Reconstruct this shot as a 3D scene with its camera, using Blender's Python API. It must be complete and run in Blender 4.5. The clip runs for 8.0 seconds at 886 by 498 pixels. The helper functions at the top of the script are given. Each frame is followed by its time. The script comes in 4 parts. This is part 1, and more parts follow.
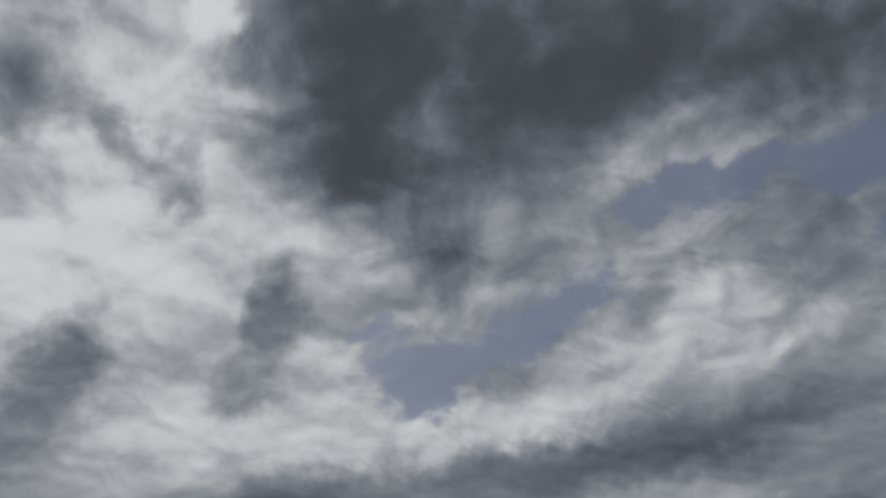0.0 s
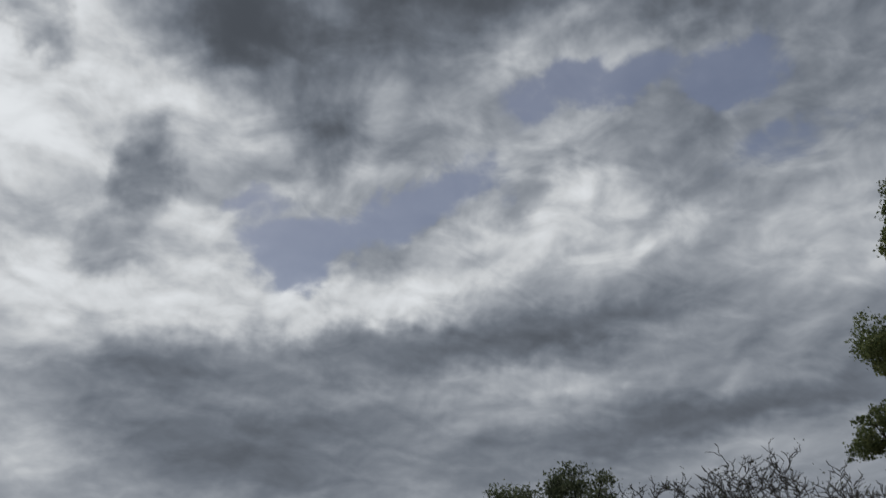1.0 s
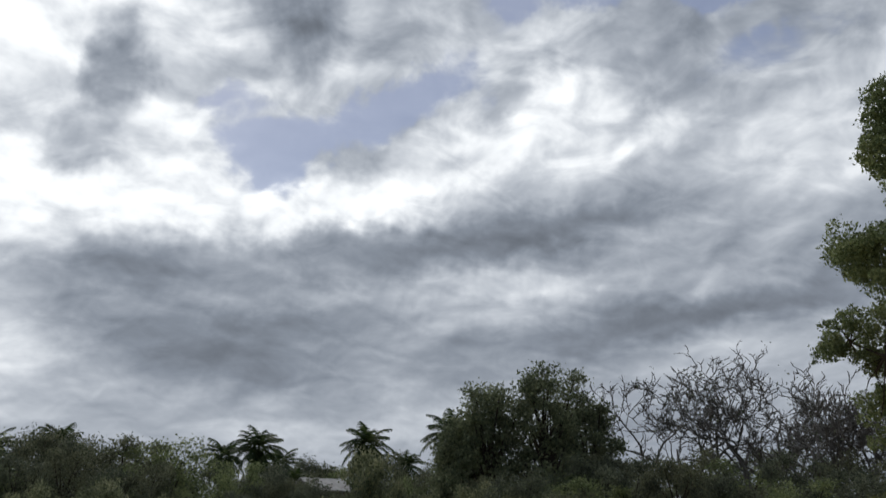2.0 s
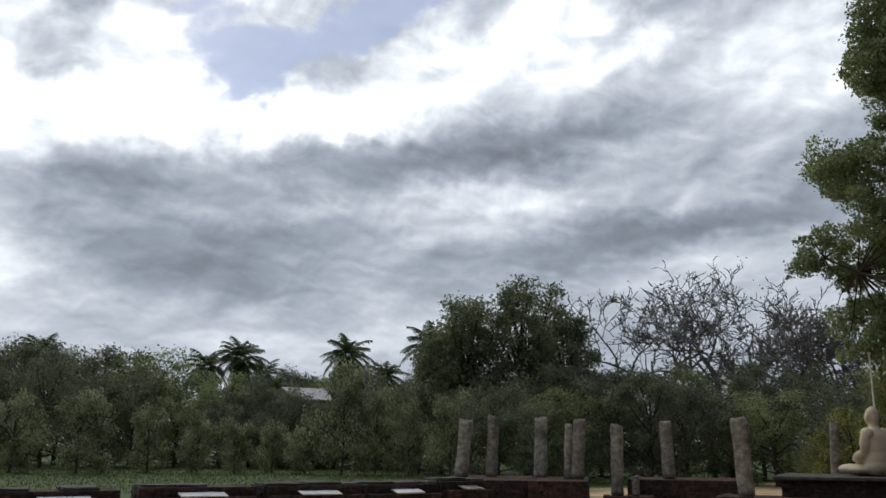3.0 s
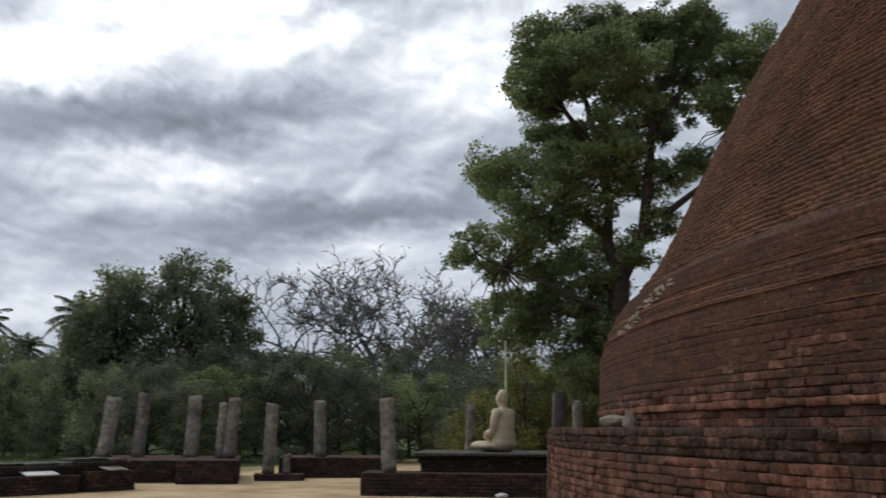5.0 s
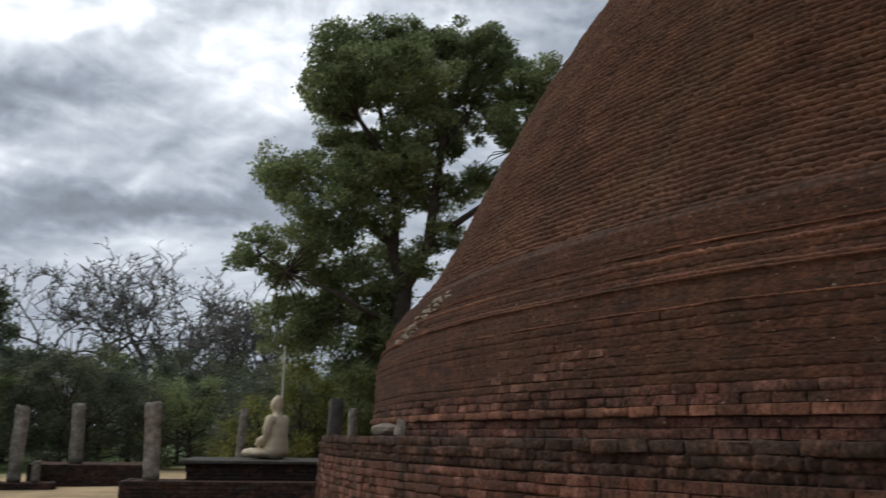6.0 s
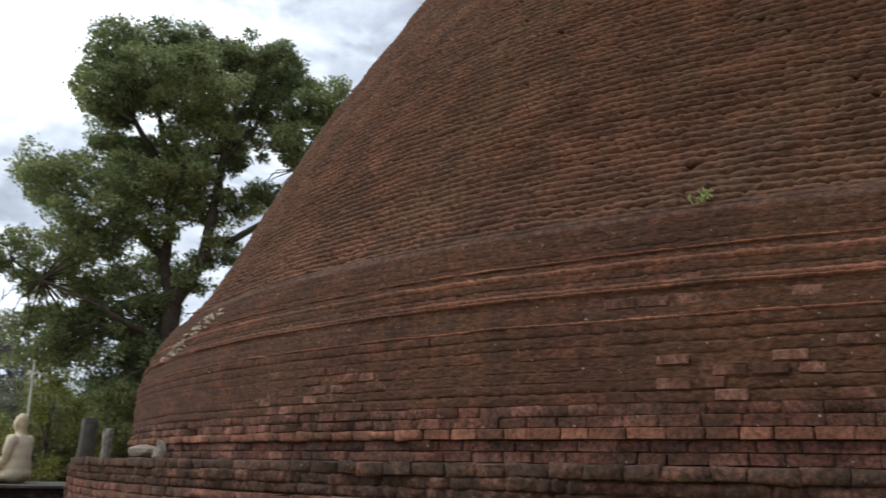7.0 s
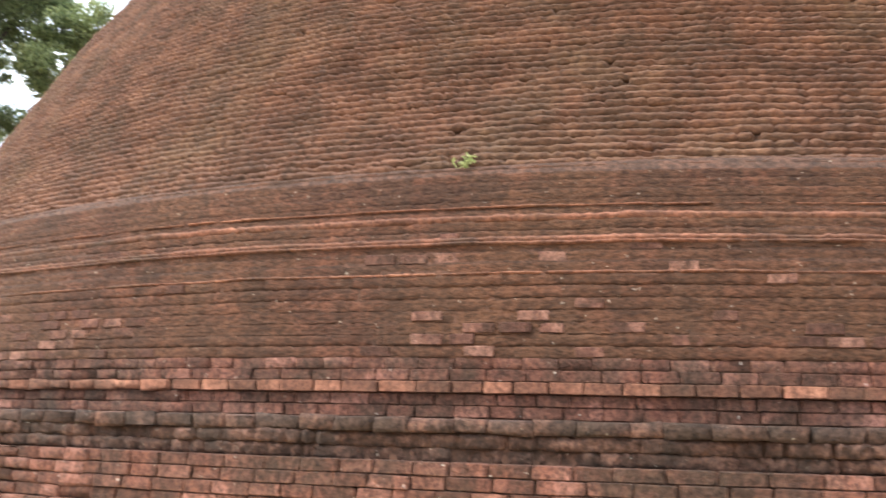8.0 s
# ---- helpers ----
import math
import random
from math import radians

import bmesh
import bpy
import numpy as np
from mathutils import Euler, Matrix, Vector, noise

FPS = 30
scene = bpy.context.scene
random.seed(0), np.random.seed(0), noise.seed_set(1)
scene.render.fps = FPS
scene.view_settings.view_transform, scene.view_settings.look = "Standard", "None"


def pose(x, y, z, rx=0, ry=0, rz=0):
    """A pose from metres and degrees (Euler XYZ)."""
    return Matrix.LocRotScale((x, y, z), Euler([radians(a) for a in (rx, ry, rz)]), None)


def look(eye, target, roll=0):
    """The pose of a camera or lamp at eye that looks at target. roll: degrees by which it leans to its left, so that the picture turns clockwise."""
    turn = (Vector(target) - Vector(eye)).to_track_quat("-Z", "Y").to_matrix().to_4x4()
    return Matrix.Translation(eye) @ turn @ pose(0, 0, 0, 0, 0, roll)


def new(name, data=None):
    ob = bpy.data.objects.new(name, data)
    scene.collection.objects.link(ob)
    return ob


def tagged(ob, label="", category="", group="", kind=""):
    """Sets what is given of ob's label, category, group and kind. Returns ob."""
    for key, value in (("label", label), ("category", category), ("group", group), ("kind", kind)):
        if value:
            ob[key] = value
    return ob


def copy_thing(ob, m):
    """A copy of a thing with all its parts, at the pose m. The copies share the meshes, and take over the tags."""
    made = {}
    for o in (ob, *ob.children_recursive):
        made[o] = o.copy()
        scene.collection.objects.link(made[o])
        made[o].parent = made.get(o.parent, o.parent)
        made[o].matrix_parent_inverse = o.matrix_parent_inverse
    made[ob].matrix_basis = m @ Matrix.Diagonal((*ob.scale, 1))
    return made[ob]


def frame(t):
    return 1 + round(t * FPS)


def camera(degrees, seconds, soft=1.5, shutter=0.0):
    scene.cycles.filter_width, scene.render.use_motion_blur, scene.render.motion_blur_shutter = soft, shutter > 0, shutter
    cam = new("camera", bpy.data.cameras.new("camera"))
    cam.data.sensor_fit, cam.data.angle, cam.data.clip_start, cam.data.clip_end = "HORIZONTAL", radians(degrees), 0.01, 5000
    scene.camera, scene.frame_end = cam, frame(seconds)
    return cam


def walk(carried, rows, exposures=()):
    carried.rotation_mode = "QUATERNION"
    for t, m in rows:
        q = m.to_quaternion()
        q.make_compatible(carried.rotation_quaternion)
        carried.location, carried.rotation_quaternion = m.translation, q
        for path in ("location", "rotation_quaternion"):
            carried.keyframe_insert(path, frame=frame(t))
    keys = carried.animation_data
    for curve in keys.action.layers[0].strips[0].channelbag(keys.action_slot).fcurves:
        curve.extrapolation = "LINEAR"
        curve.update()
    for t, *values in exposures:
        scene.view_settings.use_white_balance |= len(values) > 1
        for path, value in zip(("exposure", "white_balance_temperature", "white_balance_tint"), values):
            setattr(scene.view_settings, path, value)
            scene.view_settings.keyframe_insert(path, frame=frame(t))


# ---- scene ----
cam = camera(53.56, 8.0, soft=1.5, shutter=0.3)


def aim(x, y, z, yaw, pitch, roll):
    return pose(x, y, z, 0, 0, yaw) @ pose(0, 0, 0, 90 + pitch, 0, 0) @ pose(0, 0, 0, 0, 0, roll)


PATH = [
    (0.0, aim(-0.01, 0.10, 1.466, 0.31, 32.59, -0.63)),
    (0.5, aim(-0.01, 0.10, 1.466, -6.25, 28.82, -0.15)),
    (1.0, aim(-0.01, 0.09, 1.466, -8.60, 24.77, 0.24)),
    (1.5, aim(-0.01, 0.09, 1.466, -9.85, 21.83, 0.13)),
    (2.0, aim(-0.01, 0.09, 1.466, -10.16, 18.39, 0.40)),
    (2.2, aim(-0.01, 0.09, 1.466, -10.28, 17.00, 0.42)),
    (3.3, aim(-0.01, 0.09, 1.466, -13.15, 11.90, 0.42)),
    (3.5, aim(-0.01, 0.087, 1.466, -14.81, 11.58, 0.39)),
    (4.0, aim(-0.02, 0.043, 1.462, -19.74, 11.39, 0.24)),
    (4.5, aim(0.0, 0.01, 1.456, -26.30, 11.66, 0.20)),
    (4.7, aim(0.025, 0.02, 1.456, -29.10, 11.72, 0.26)),
    (5.8, aim(0.19, 0.08, 1.474, -44.10, 11.75, 0.85)),
    (6.0, aim(0.205, 0.085, 1.475, -47.18, 12.21, 0.93)),
    (6.5, aim(0.17, 0.054, 1.476, -54.80, 13.62, 1.07)),
    (7.0, aim(0.145, 0.035, 1.469, -61.88, 13.90, 1.08)),
    (7.5, aim(0.148, 0.024, 1.469, -68.76, 12.83, 0.95)),
    (8.0, aim(0.156, 0.026, 1.465, -77.52, 11.22, 1.39)),
]
EXPOSURES = [(0.0, -1.1), (0.5, -1.58), (1.0, -0.75), (1.5, -0.45), (2.0, -0.05), (3.5, 0.40), (4.5, 0.52),
             (6.0, 0.50), (6.5, 0.92), (7.0, 1.28), (7.5, 2.12), (8.0, 2.92)]
walk(cam, PATH, EXPOSURES)

# ---------------------------------------------------------------- sky and sun
SUN_AZ, SUN_EL = -24.0, 48.0          # degrees; azimuth from +y towards +x
SUNWARD = (math.sin(radians(SUN_AZ)) * math.cos(radians(SUN_EL)), math.cos(radians(SUN_AZ)) * math.cos(radians(SUN_EL)), math.sin(radians(SUN_EL)))


def sky_world():
    world = bpy.data.worlds.new("overcast_sky")
    world.use_nodes = True
    nt = world.node_tree
    nt.nodes.clear()
    N, K = nt.nodes.new, nt.links.new

    def put(socket, v):
        if hasattr(v, "is_output"):
            K(v, socket)
        else:
            socket.default_value = v

    def m(op, a, b=0.0, c=0.0):
        n = N("ShaderNodeMath")
        n.operation = op
        for i, v in enumerate((a, b, c)):
            put(n.inputs[i], v)
        return n.outputs[0]

    def vm(op, a, b=(0, 0, 0), out=0):
        n = N("ShaderNodeVectorMath")
        n.operation = op
        put(n.inputs[0], a)
        put(n.inputs[1], b)
        return n.outputs[out]

    def noise_tex(vec, scale, detail, rough, dist=0.0):
        n = N("ShaderNodeTexNoise")
        n.inputs["Scale"].default_value = scale
        n.inputs["Detail"].default_value = detail
        n.inputs["Roughness"].default_value = rough
        n.inputs["Distortion"].default_value = dist
        K(vec, n.inputs["Vector"])
        return n

    tc = N("ShaderNodeTexCoord").outputs["Generated"]
    d = vm("NORMALIZE", tc)
    sep = N("ShaderNodeSeparateXYZ")
    K(d, sep.inputs[0])
    x, y, z = sep.outputs
    az = m("MULTIPLY", m("ARCTAN2", x, y), 57.2958)
    el = m("MULTIPLY", m("ARCSINE", z), 57.2958)
    com = N("ShaderNodeCombineXYZ")
    K(az, com.inputs[0])
    K(el, com.inputs[1])
    uv = com.outputs[0]
    # ragged edges: the sky's coordinates are warped at three scales
    def wobble(scale, detail, ax, ay):
        c = noise_tex(uv, scale, detail, 0.6).outputs["Color"]
        return vm("MULTIPLY", vm("SUBTRACT", c, (0.5, 0.5, 0.5)), (ax, ay, 0))

    uvw = vm("ADD", vm("ADD", uv, wobble(0.10, 2, 4.5, 3)), vm("ADD", wobble(0.30, 3, 4.6, 3.4), wobble(1.1, 3, 0.9, 0.8)))
    # a flat cloud deck overhead, so that its heaps draw together towards the horizon
    rise = m("ADD", m("MAXIMUM", z, 0.0), 0.34)
    deck_xy = N("ShaderNodeCombineXYZ")
    K(m("DIVIDE", x, rise), deck_xy.inputs[0])
    K(m("DIVIDE", y, rise), deck_xy.inputs[1])
    deck = deck_xy.outputs[0]
    sunny = vm("NORMALIZE", vm("SUBTRACT", (SUNWARD[0] / (SUNWARD[2] + 0.34), SUNWARD[1] / (SUNWARD[2] + 0.34), 0), deck))
    fb = noise_tex(deck, 2.3, 4, 0.45, 0.5).outputs[0]
    fine = noise_tex(deck, 6.5, 6, 0.52, 0.4).outputs[0]

    def heaped(scale, detail, step):
        """Cloud heaps in relief: brighter where they thin out towards the sun."""
        shift = vm("SCALE", sunny)
        shift.node.inputs["Scale"].default_value = step
        here = noise_tex(deck, scale, detail, 0.5, 0.5).outputs[0]
        there = noise_tex(vm("ADD", deck, shift), scale, detail, 0.5, 0.5).outputs[0]
        return m("SUBTRACT", there, here)

    puff = m("ADD", m("MULTIPLY", heaped(4.2, 5, 0.075), 1.0), m("MULTIPLY", heaped(12.0, 4, 0.024), 0.75))

    def blob(cx, cy, rx, ry, turn, amount):
        v = vm("SUBTRACT", uvw, (cx, cy, 0))
        r = N("ShaderNodeVectorRotate")
        r.rotation_type = "Z_AXIS"
        r.inputs["Angle"].default_value = radians(-turn)
        K(v, r.inputs["Vector"])
        q = vm("LENGTH", vm("DIVIDE", r.outputs[0], (rx, ry, 1)), out=1)
        mr = N("ShaderNodeMapRange")
        mr.interpolation_type = "SMOOTHSTEP"
        K(q, mr.inputs["Value"])
        mr.inputs["From Min"].default_value = 0.25
        mr.inputs["From Max"].default_value = 1.35
        mr.inputs["To Min"].default_value = amount
        mr.inputs["To Max"].default_value = 0.0
        return mr.outputs[0]

    def total(parts):
        v = parts[0]
        for p in parts[1:]:
            v = m("ADD", v, p)
        return v

    shade = total([
        blob(-7.0, 44.0, 13.0, 8.5, -6, 1.10),   # great dark cloud overhead
        blob(-5.8, 36.6, 5.5, 4.2, -24, 0.62),
        blob(17.8, 44.0, 19.0, 5.6, -6, 0.92),
        blob(7.0, 39.4, 7.5, 4.0, 22, 0.50),
        blob(33, 40, 9, 4, -6, 0.50),
        blob(-21.6, 35.5, 3.6, 1.9, -12, 0.75),  # small dark curls on the bright side
        blob(-26.8, 37.8, 2.6, 1.9, -32, 0.60),
        blob(-12.3, 27.9, 2.3, 3.0, 4, 0.80),
        blob(-14.2, 23.2, 3.2, 2.1, 13, 0.50),
        blob(-25.6, 23.6, 2.6, 3.8, -1, 0.85),
        blob(-27.2, 19.2, 4.2, 2.6, 7, 0.62),
        blob(-34.0, 38.3, 4.2, 4.2, 16, 0.70),
        blob(-0.2, 32.8, 3.0, 5.4, 8, 0.55),
        blob(26.5, 27.8, 4.2, 1.9, -6, 0.42),
        blob(3.0, 17.6, 20.0, 1.7, 8, 0.62),     # band under the opening
        blob(19.5, 20.0, 11.0, 1.9, 5, 0.42),
        blob(-11.5, 15.8, 6.0, 2.1, 17, 0.50),
        blob(-6.0, 11.8, 10.0, 3.6, 3, 0.80),
        blob(3.5, 13.6, 6.0, 1.8, 10, 0.40),
        blob(24.5, 13.2, 13.5, 1.6, 5, 0.62),
        blob(8.0, 10.8, 17.0, 2.0, 3, 0.36),
        blob(32.0, 14.2, 9.0, 1.9, 6, 0.30),
        blob(-24.0, 30.0, 26.0, 22.0, 0, -0.50),  # bright side, towards the sun
        blob(-25.9, 29.2, 11.5, 4.6, 16, -0.55),
        blob(-20.4, 45.6, 3.0, 2.2, 9, -0.75),
        blob(-22.7, 40.6, 6.0, 2.8, 20, -0.35),
        blob(-13.5, 20.3, 13.5, 2.4, 3, -0.62),
        blob(3.0, 21.2, 12.0, 1.9, 9, -0.48),
        blob(9.5, 24.0, 13.0, 2.5, 19, -0.52),
        blob(21.0, 26.6, 10.0, 3.6, 8, -0.46),
        blob(16.2, 16.1, 8.0, 1.1, 1, -0.52),
        blob(28.5, 17.6, 8.0, 2.0, 3, -0.16),
        blob(-15.9, 10.6, 3.4, 2.2, 4, -0.62),
        blob(5.5, 6.9, 10.0, 0.9, 4, -0.34),
        blob(38.0, 23.6, 16.0, 5.0, 6, -0.46),
    ])
    blue = total([
        blob(-1.4, 24.2, 5.0, 3.2, 9, 1.2),
        blob(6.8, 27.8, 7.2, 2.0, 23, 1.15),
        blob(-4.4, 27.4, 3.0, 1.3, 18, 0.8),
        blob(19.8, 35.1, 6.0, 2.2, 8, 1.1),
        blob(30.0, 34.6, 5.0, 1.9, -3, 1.0),
        blob(32.5, 29.5, 6.5, 1.8, 8, 0.85),
    ])
    # distance softens the heaps low down
    near = m("MINIMUM", m("MULTIPLY_ADD", m("MAXIMUM", z, 0.0), 1.5, 0.10), 1.0)
    grain = m("ADD", m("MULTIPLY", m("SUBTRACT", fb, 0.5), 0.80), m("MULTIPLY", m("SUBTRACT", fine, 0.5), m("MULTIPLY", near, 0.50)))
    # curdled small clouds high up
    high = m("MINIMUM", m("MAXIMUM", m("DIVIDE", m("SUBTRACT", el, 17.0), 12.0), 0.0), 1.0)
    curd = m("MULTIPLY", m("SUBTRACT", noise_tex(vm("ADD", uv, wobble(0.3, 2, 3, 3)), 0.42, 3, 0.45, 0.0).outputs[0], 0.5), m("MULTIPLY", high, 0.38))
    # the overcast grows duller away from the sun
    away = m("SUBTRACT", 1.0, vm("DOT_PRODUCT", d, SUNWARD, out=1))
    dens = m("ADD", m("ADD", m("ADD", m("ADD", m("MULTIPLY_ADD", away, 0.46, 0.49), m("MULTIPLY", puff, m("MULTIPLY", near, 1.75))), m("MULTIPLY", shade, m("MULTIPLY_ADD", z, 1.05, 0.36))), grain), curd)
    dens = m("SMOOTH_MIN", m("SMOOTH_MAX", dens, -0.24, 0.5), 1.62, 0.5)
    lum = m("MULTIPLY", m("POWER", 2.0, m("MULTIPLY", dens, -1.76)), 0.98)
    tint = N("ShaderNodeMix")
    tint.data_type = "RGBA"
    K(m("MULTIPLY", dens, 1.0), tint.inputs[0])
    tint.inputs[6].default_value = (0.965, 1.0, 1.035, 1)
    tint.inputs[7].default_value = (0.85, 0.965, 1.15, 1)
    lit = vm("SCALE", tint.outputs[2])
    K(lum, lit.node.inputs["Scale"])
    sky = N("ShaderNodeTexSky")
    sky.sky_type = "NISHITA"
    sky.sun_disc = False
    sky.sun_elevation, sky.sun_rotation = radians(SUN_EL), radians(SUN_AZ)
    sky.air_density, sky.dust_density = 1.0, 0.9
    thin = vm("ADD", vm("SCALE", sky.outputs[0]), (0.13, 0.13, 0.17))
    thin.node.inputs[0].links[0].from_node.inputs["Scale"].default_value = 0.062
    within = m("MINIMUM", m("MULTIPLY", blue, 2.5), 1.0)
    open_ = N("ShaderNodeMapRange")
    open_.interpolation_type = "SMOOTHSTEP"
    K(m("SUBTRACT", blue, m("MULTIPLY", m("ADD", m("SUBTRACT", m("ADD", fb, fine), 1.0), m("ADD", m("MULTIPLY", puff, -0.8), m("MULTIPLY", curd, -0.5))), 1.8)), open_.inputs["Value"])
    open_.inputs["From Min"].default_value = 0.25
    open_.inputs["From Max"].default_value = 1.0
    open_.inputs["To Max"].default_value = 0.85
    mix = N("ShaderNodeMix")
    mix.data_type = "RGBA"
    K(m("MULTIPLY", open_.outputs[0], within), mix.inputs[0])
    K(lit, mix.inputs[6])
    K(thin, mix.inputs[7])
    bg = N("ShaderNodeBackground")
    K(mix.outputs[2], bg.inputs["Color"])
    bg.inputs["Strength"].default_value = 1.0
    out = N("ShaderNodeOutputWorld")
    K(bg.outputs[0], out.inputs["Surface"])
    scene.world = world


sky_world()
sun_data = bpy.data.lights.new("sun", "SUN")
sun_data.energy, sun_data.angle, sun_data.color = 0.75, radians(16), (1.0, 0.95, 0.87)
sun = new("sun", sun_data)
sun.matrix_basis = look((0, 0, 40), (-SUNWARD[0], -SUNWARD[1], 40 - SUNWARD[2]))


# ---------------------------------------------------------------- materials
def material(name, colours, scale=3.0, detail=6, rough=0.9, bump=0.3, bump_scale=30.0, vary=0.0, island=False,
             stain=None, stain_scale=0.6, stain_at=(0.45, 0.65), translucent=0.0, speck=None, up=None, streak=None, grain=0.0, grain_scale=16.0, drawn=1.0):
    """Colours run along a noise; vary shifts each piece; stain lies over it in patches; up lies on faces that look up."""
    mat = bpy.data.materials.new(name)
    mat.use_nodes = True
    nt = mat.node_tree
    N, K = nt.nodes.new, nt.links.new
    bsdf = nt.nodes["Principled BSDF"]
    bsdf.inputs["Roughness"].default_value = rough
    bsdf.inputs["Specular IOR Level"].default_value = 0.25
    geo = N("ShaderNodeNewGeometry")
    pos = geo.outputs["Position"]

    along = pos
    if drawn > 1:
        dm = N("ShaderNodeMapping")
        dm.inputs["Scale"].default_value = (1, 1, drawn)
        K(pos, dm.inputs["Vector"])
        along = dm.outputs[0]

    def tex(scale_, detail_=5, rough_=0.6, where=None):
        n = N("ShaderNodeTexNoise")
        n.inputs["Scale"].default_value, n.inputs["Detail"].default_value = scale_, detail_
        n.inputs["Roughness"].default_value = rough_
        K(where or pos, n.inputs["Vector"])
        return n.outputs[0]

    ramp = N("ShaderNodeValToRGB")
    while len(ramp.color_ramp.elements) < len(colours):
        ramp.color_ramp.elements.new(0.5)
    for i, c in enumerate(colours):
        ramp.color_ramp.elements[i].position = 0.28 + 0.44 * i / max(1, len(colours) - 1)
        ramp.color_ramp.elements[i].color = (*c, 1)
    value = tex(scale, detail, 0.6, along)
    if vary:
        rnd = geo.outputs["Random Per Island"] if island else N("ShaderNodeObjectInfo").outputs["Random"]
        a = N("ShaderNodeMath")
        a.operation = "MULTIPLY_ADD"
        K(rnd, a.inputs[0])
        a.inputs[1].default_value = vary
        a.inputs[2].default_value = -vary / 2
        b = N("ShaderNodeMath")
        b.operation = "ADD"
        K(a.outputs[0], b.inputs[0])
        K(value, b.inputs[1])
        value = b.outputs[0]
    K(value, ramp.inputs[0])
    colour = ramp.outputs[0]

    def over(colour_, top, mask):
        mx = N("ShaderNodeMix")
        mx.data_type = "RGBA"
        K(mask, mx.inputs[0])
        K(colour_, mx.inputs[6])
        mx.inputs[7].default_value = (*top, 1)
        return mx.outputs[2]

    def ranged(v, lo, hi, top=1.0):
        r = N("ShaderNodeMapRange")
        K(v, r.inputs[0])
        r.inputs[1].default_value, r.inputs[2].default_value, r.inputs[4].default_value = lo, hi, top
        return r.outputs[0]

    if stain:
        colour = over(colour, stain, ranged(tex(stain_scale, 7, 0.68), *stain_at, 0.9))
    if streak:
        mp = N("ShaderNodeMapping")
        mp.inputs["Scale"].default_value = (1.6, 1.6, 0.3)
        K(pos, mp.inputs["Vector"])
        sn = N("ShaderNodeTexNoise")
        sn.inputs["Scale"].default_value, sn.inputs["Detail"].default_value, sn.inputs["Roughness"].default_value = 1.5, 8, 0.7
        K(mp.outputs[0], sn.inputs["Vector"])
        colour = over(colour, streak, ranged(sn.outputs[0], 0.46, 0.66, 0.85))
    if up:
        s = N("ShaderNodeSeparateXYZ")
        K(geo.outputs["Normal"], s.inputs[0])
        colour = over(colour, up, ranged(s.outputs[2], 0.35, 0.9, 0.75))
    if speck:
        colour = over(colour, speck, ranged(tex(21, 4, 0.55), 0.69, 0.73, 0.7))
    if grain:
        gv = N("ShaderNodeMapRange")
        K(tex(grain_scale, 9, 0.72, along), gv.inputs[0])
        gv.inputs[1].default_value, gv.inputs[2].default_value = 0.39, 0.61
        gv.inputs[3].default_value, gv.inputs[4].default_value = 1.0 - grain, 1.0 + grain
        sc = N("ShaderNodeVectorMath")
        sc.operation = "SCALE"
        K(colour, sc.inputs[0])
        K(gv.outputs[0], sc.inputs["Scale"])
        colour = sc.outputs[0]
    K(colour, bsdf.inputs["Base Color"])
    if bump:
        bp = N("ShaderNodeBump")
        bp.inputs["Strength"].default_value, bp.inputs["Distance"].default_value = bump, 0.02
        K(tex(bump_scale, 6, 0.66, along), bp.inputs["Height"])
        K(bp.outputs[0], bsdf.inputs["Normal"])
    if translucent:
        tr = N("ShaderNodeBsdfTranslucent")
        K(colour, tr.inputs[0])
        mx = N("ShaderNodeMixShader")
        mx.inputs[0].default_value = translucent
        K(bsdf.outputs[0], mx.inputs[1])
        K(tr.outputs[0], mx.inputs[2])
        K(mx.outputs[0], nt.nodes["Material Output"].inputs[0])
    return mat


DIRT = (0.05, 0.030, 0.019)
LOW_TONES = [(0.066, 0.029, 0.019), (0.132, 0.053, 0.034), (0.262, 0.121, 0.087)]
LEDGE_TONES = [(0.080, 0.038, 0.024), (0.175, 0.074, 0.044), (0.31, 0.140, 0.085)]
M = {}
for key, by_island in (("brick_low", True), ("brick_piece", False)):
    M[key] = material("weathered_" + key, LOW_TONES, 2.6, vary=0.28, island=by_island, stain=DIRT, stain_scale=1.5, stain_at=(0.46, 0.64),
                      streak=(0.045, 0.028, 0.019), speck=(0.45, 0.40, 0.34), bump=1.0, bump_scale=40, grain=0.55, grain_scale=26)
M["brick_dark"] = material("blackened_brick", [(0.034, 0.021, 0.015), (0.064, 0.035, 0.024), (0.130, 0.063, 0.042)], 3.5, vary=0.25, island=True,
                           stain=(0.040, 0.026, 0.018), stain_scale=2.4, stain_at=(0.48, 0.64), speck=(0.36, 0.31, 0.24), bump=1.0, bump_scale=30, grain=0.6, grain_scale=24)
M["brick_mid"] = material("mossy_brick", [(0.036, 0.017, 0.010), (0.072, 0.031, 0.0175), (0.150, 0.060, 0.034)], 2.0,
                          stain=(0.080, 0.038, 0.020), stain_scale=0.7, stain_at=(0.42, 0.60), streak=(0.046, 0.025, 0.015), speck=(0.40, 0.34, 0.27),
                          bump=1.0, bump_scale=14, drawn=2.5, grain=0.50, grain_scale=15)
for key, by_island in (("brick_ledge", True), ("ledge_piece", False)):
    M[key] = material("orange_" + key, LEDGE_TONES, 2.0, vary=0.30, island=by_island, stain=(0.05, 0.032, 0.02), stain_scale=0.9, stain_at=(0.46, 0.66),
                      bump=0.8, bump_scale=34, grain=0.45, grain_scale=24)
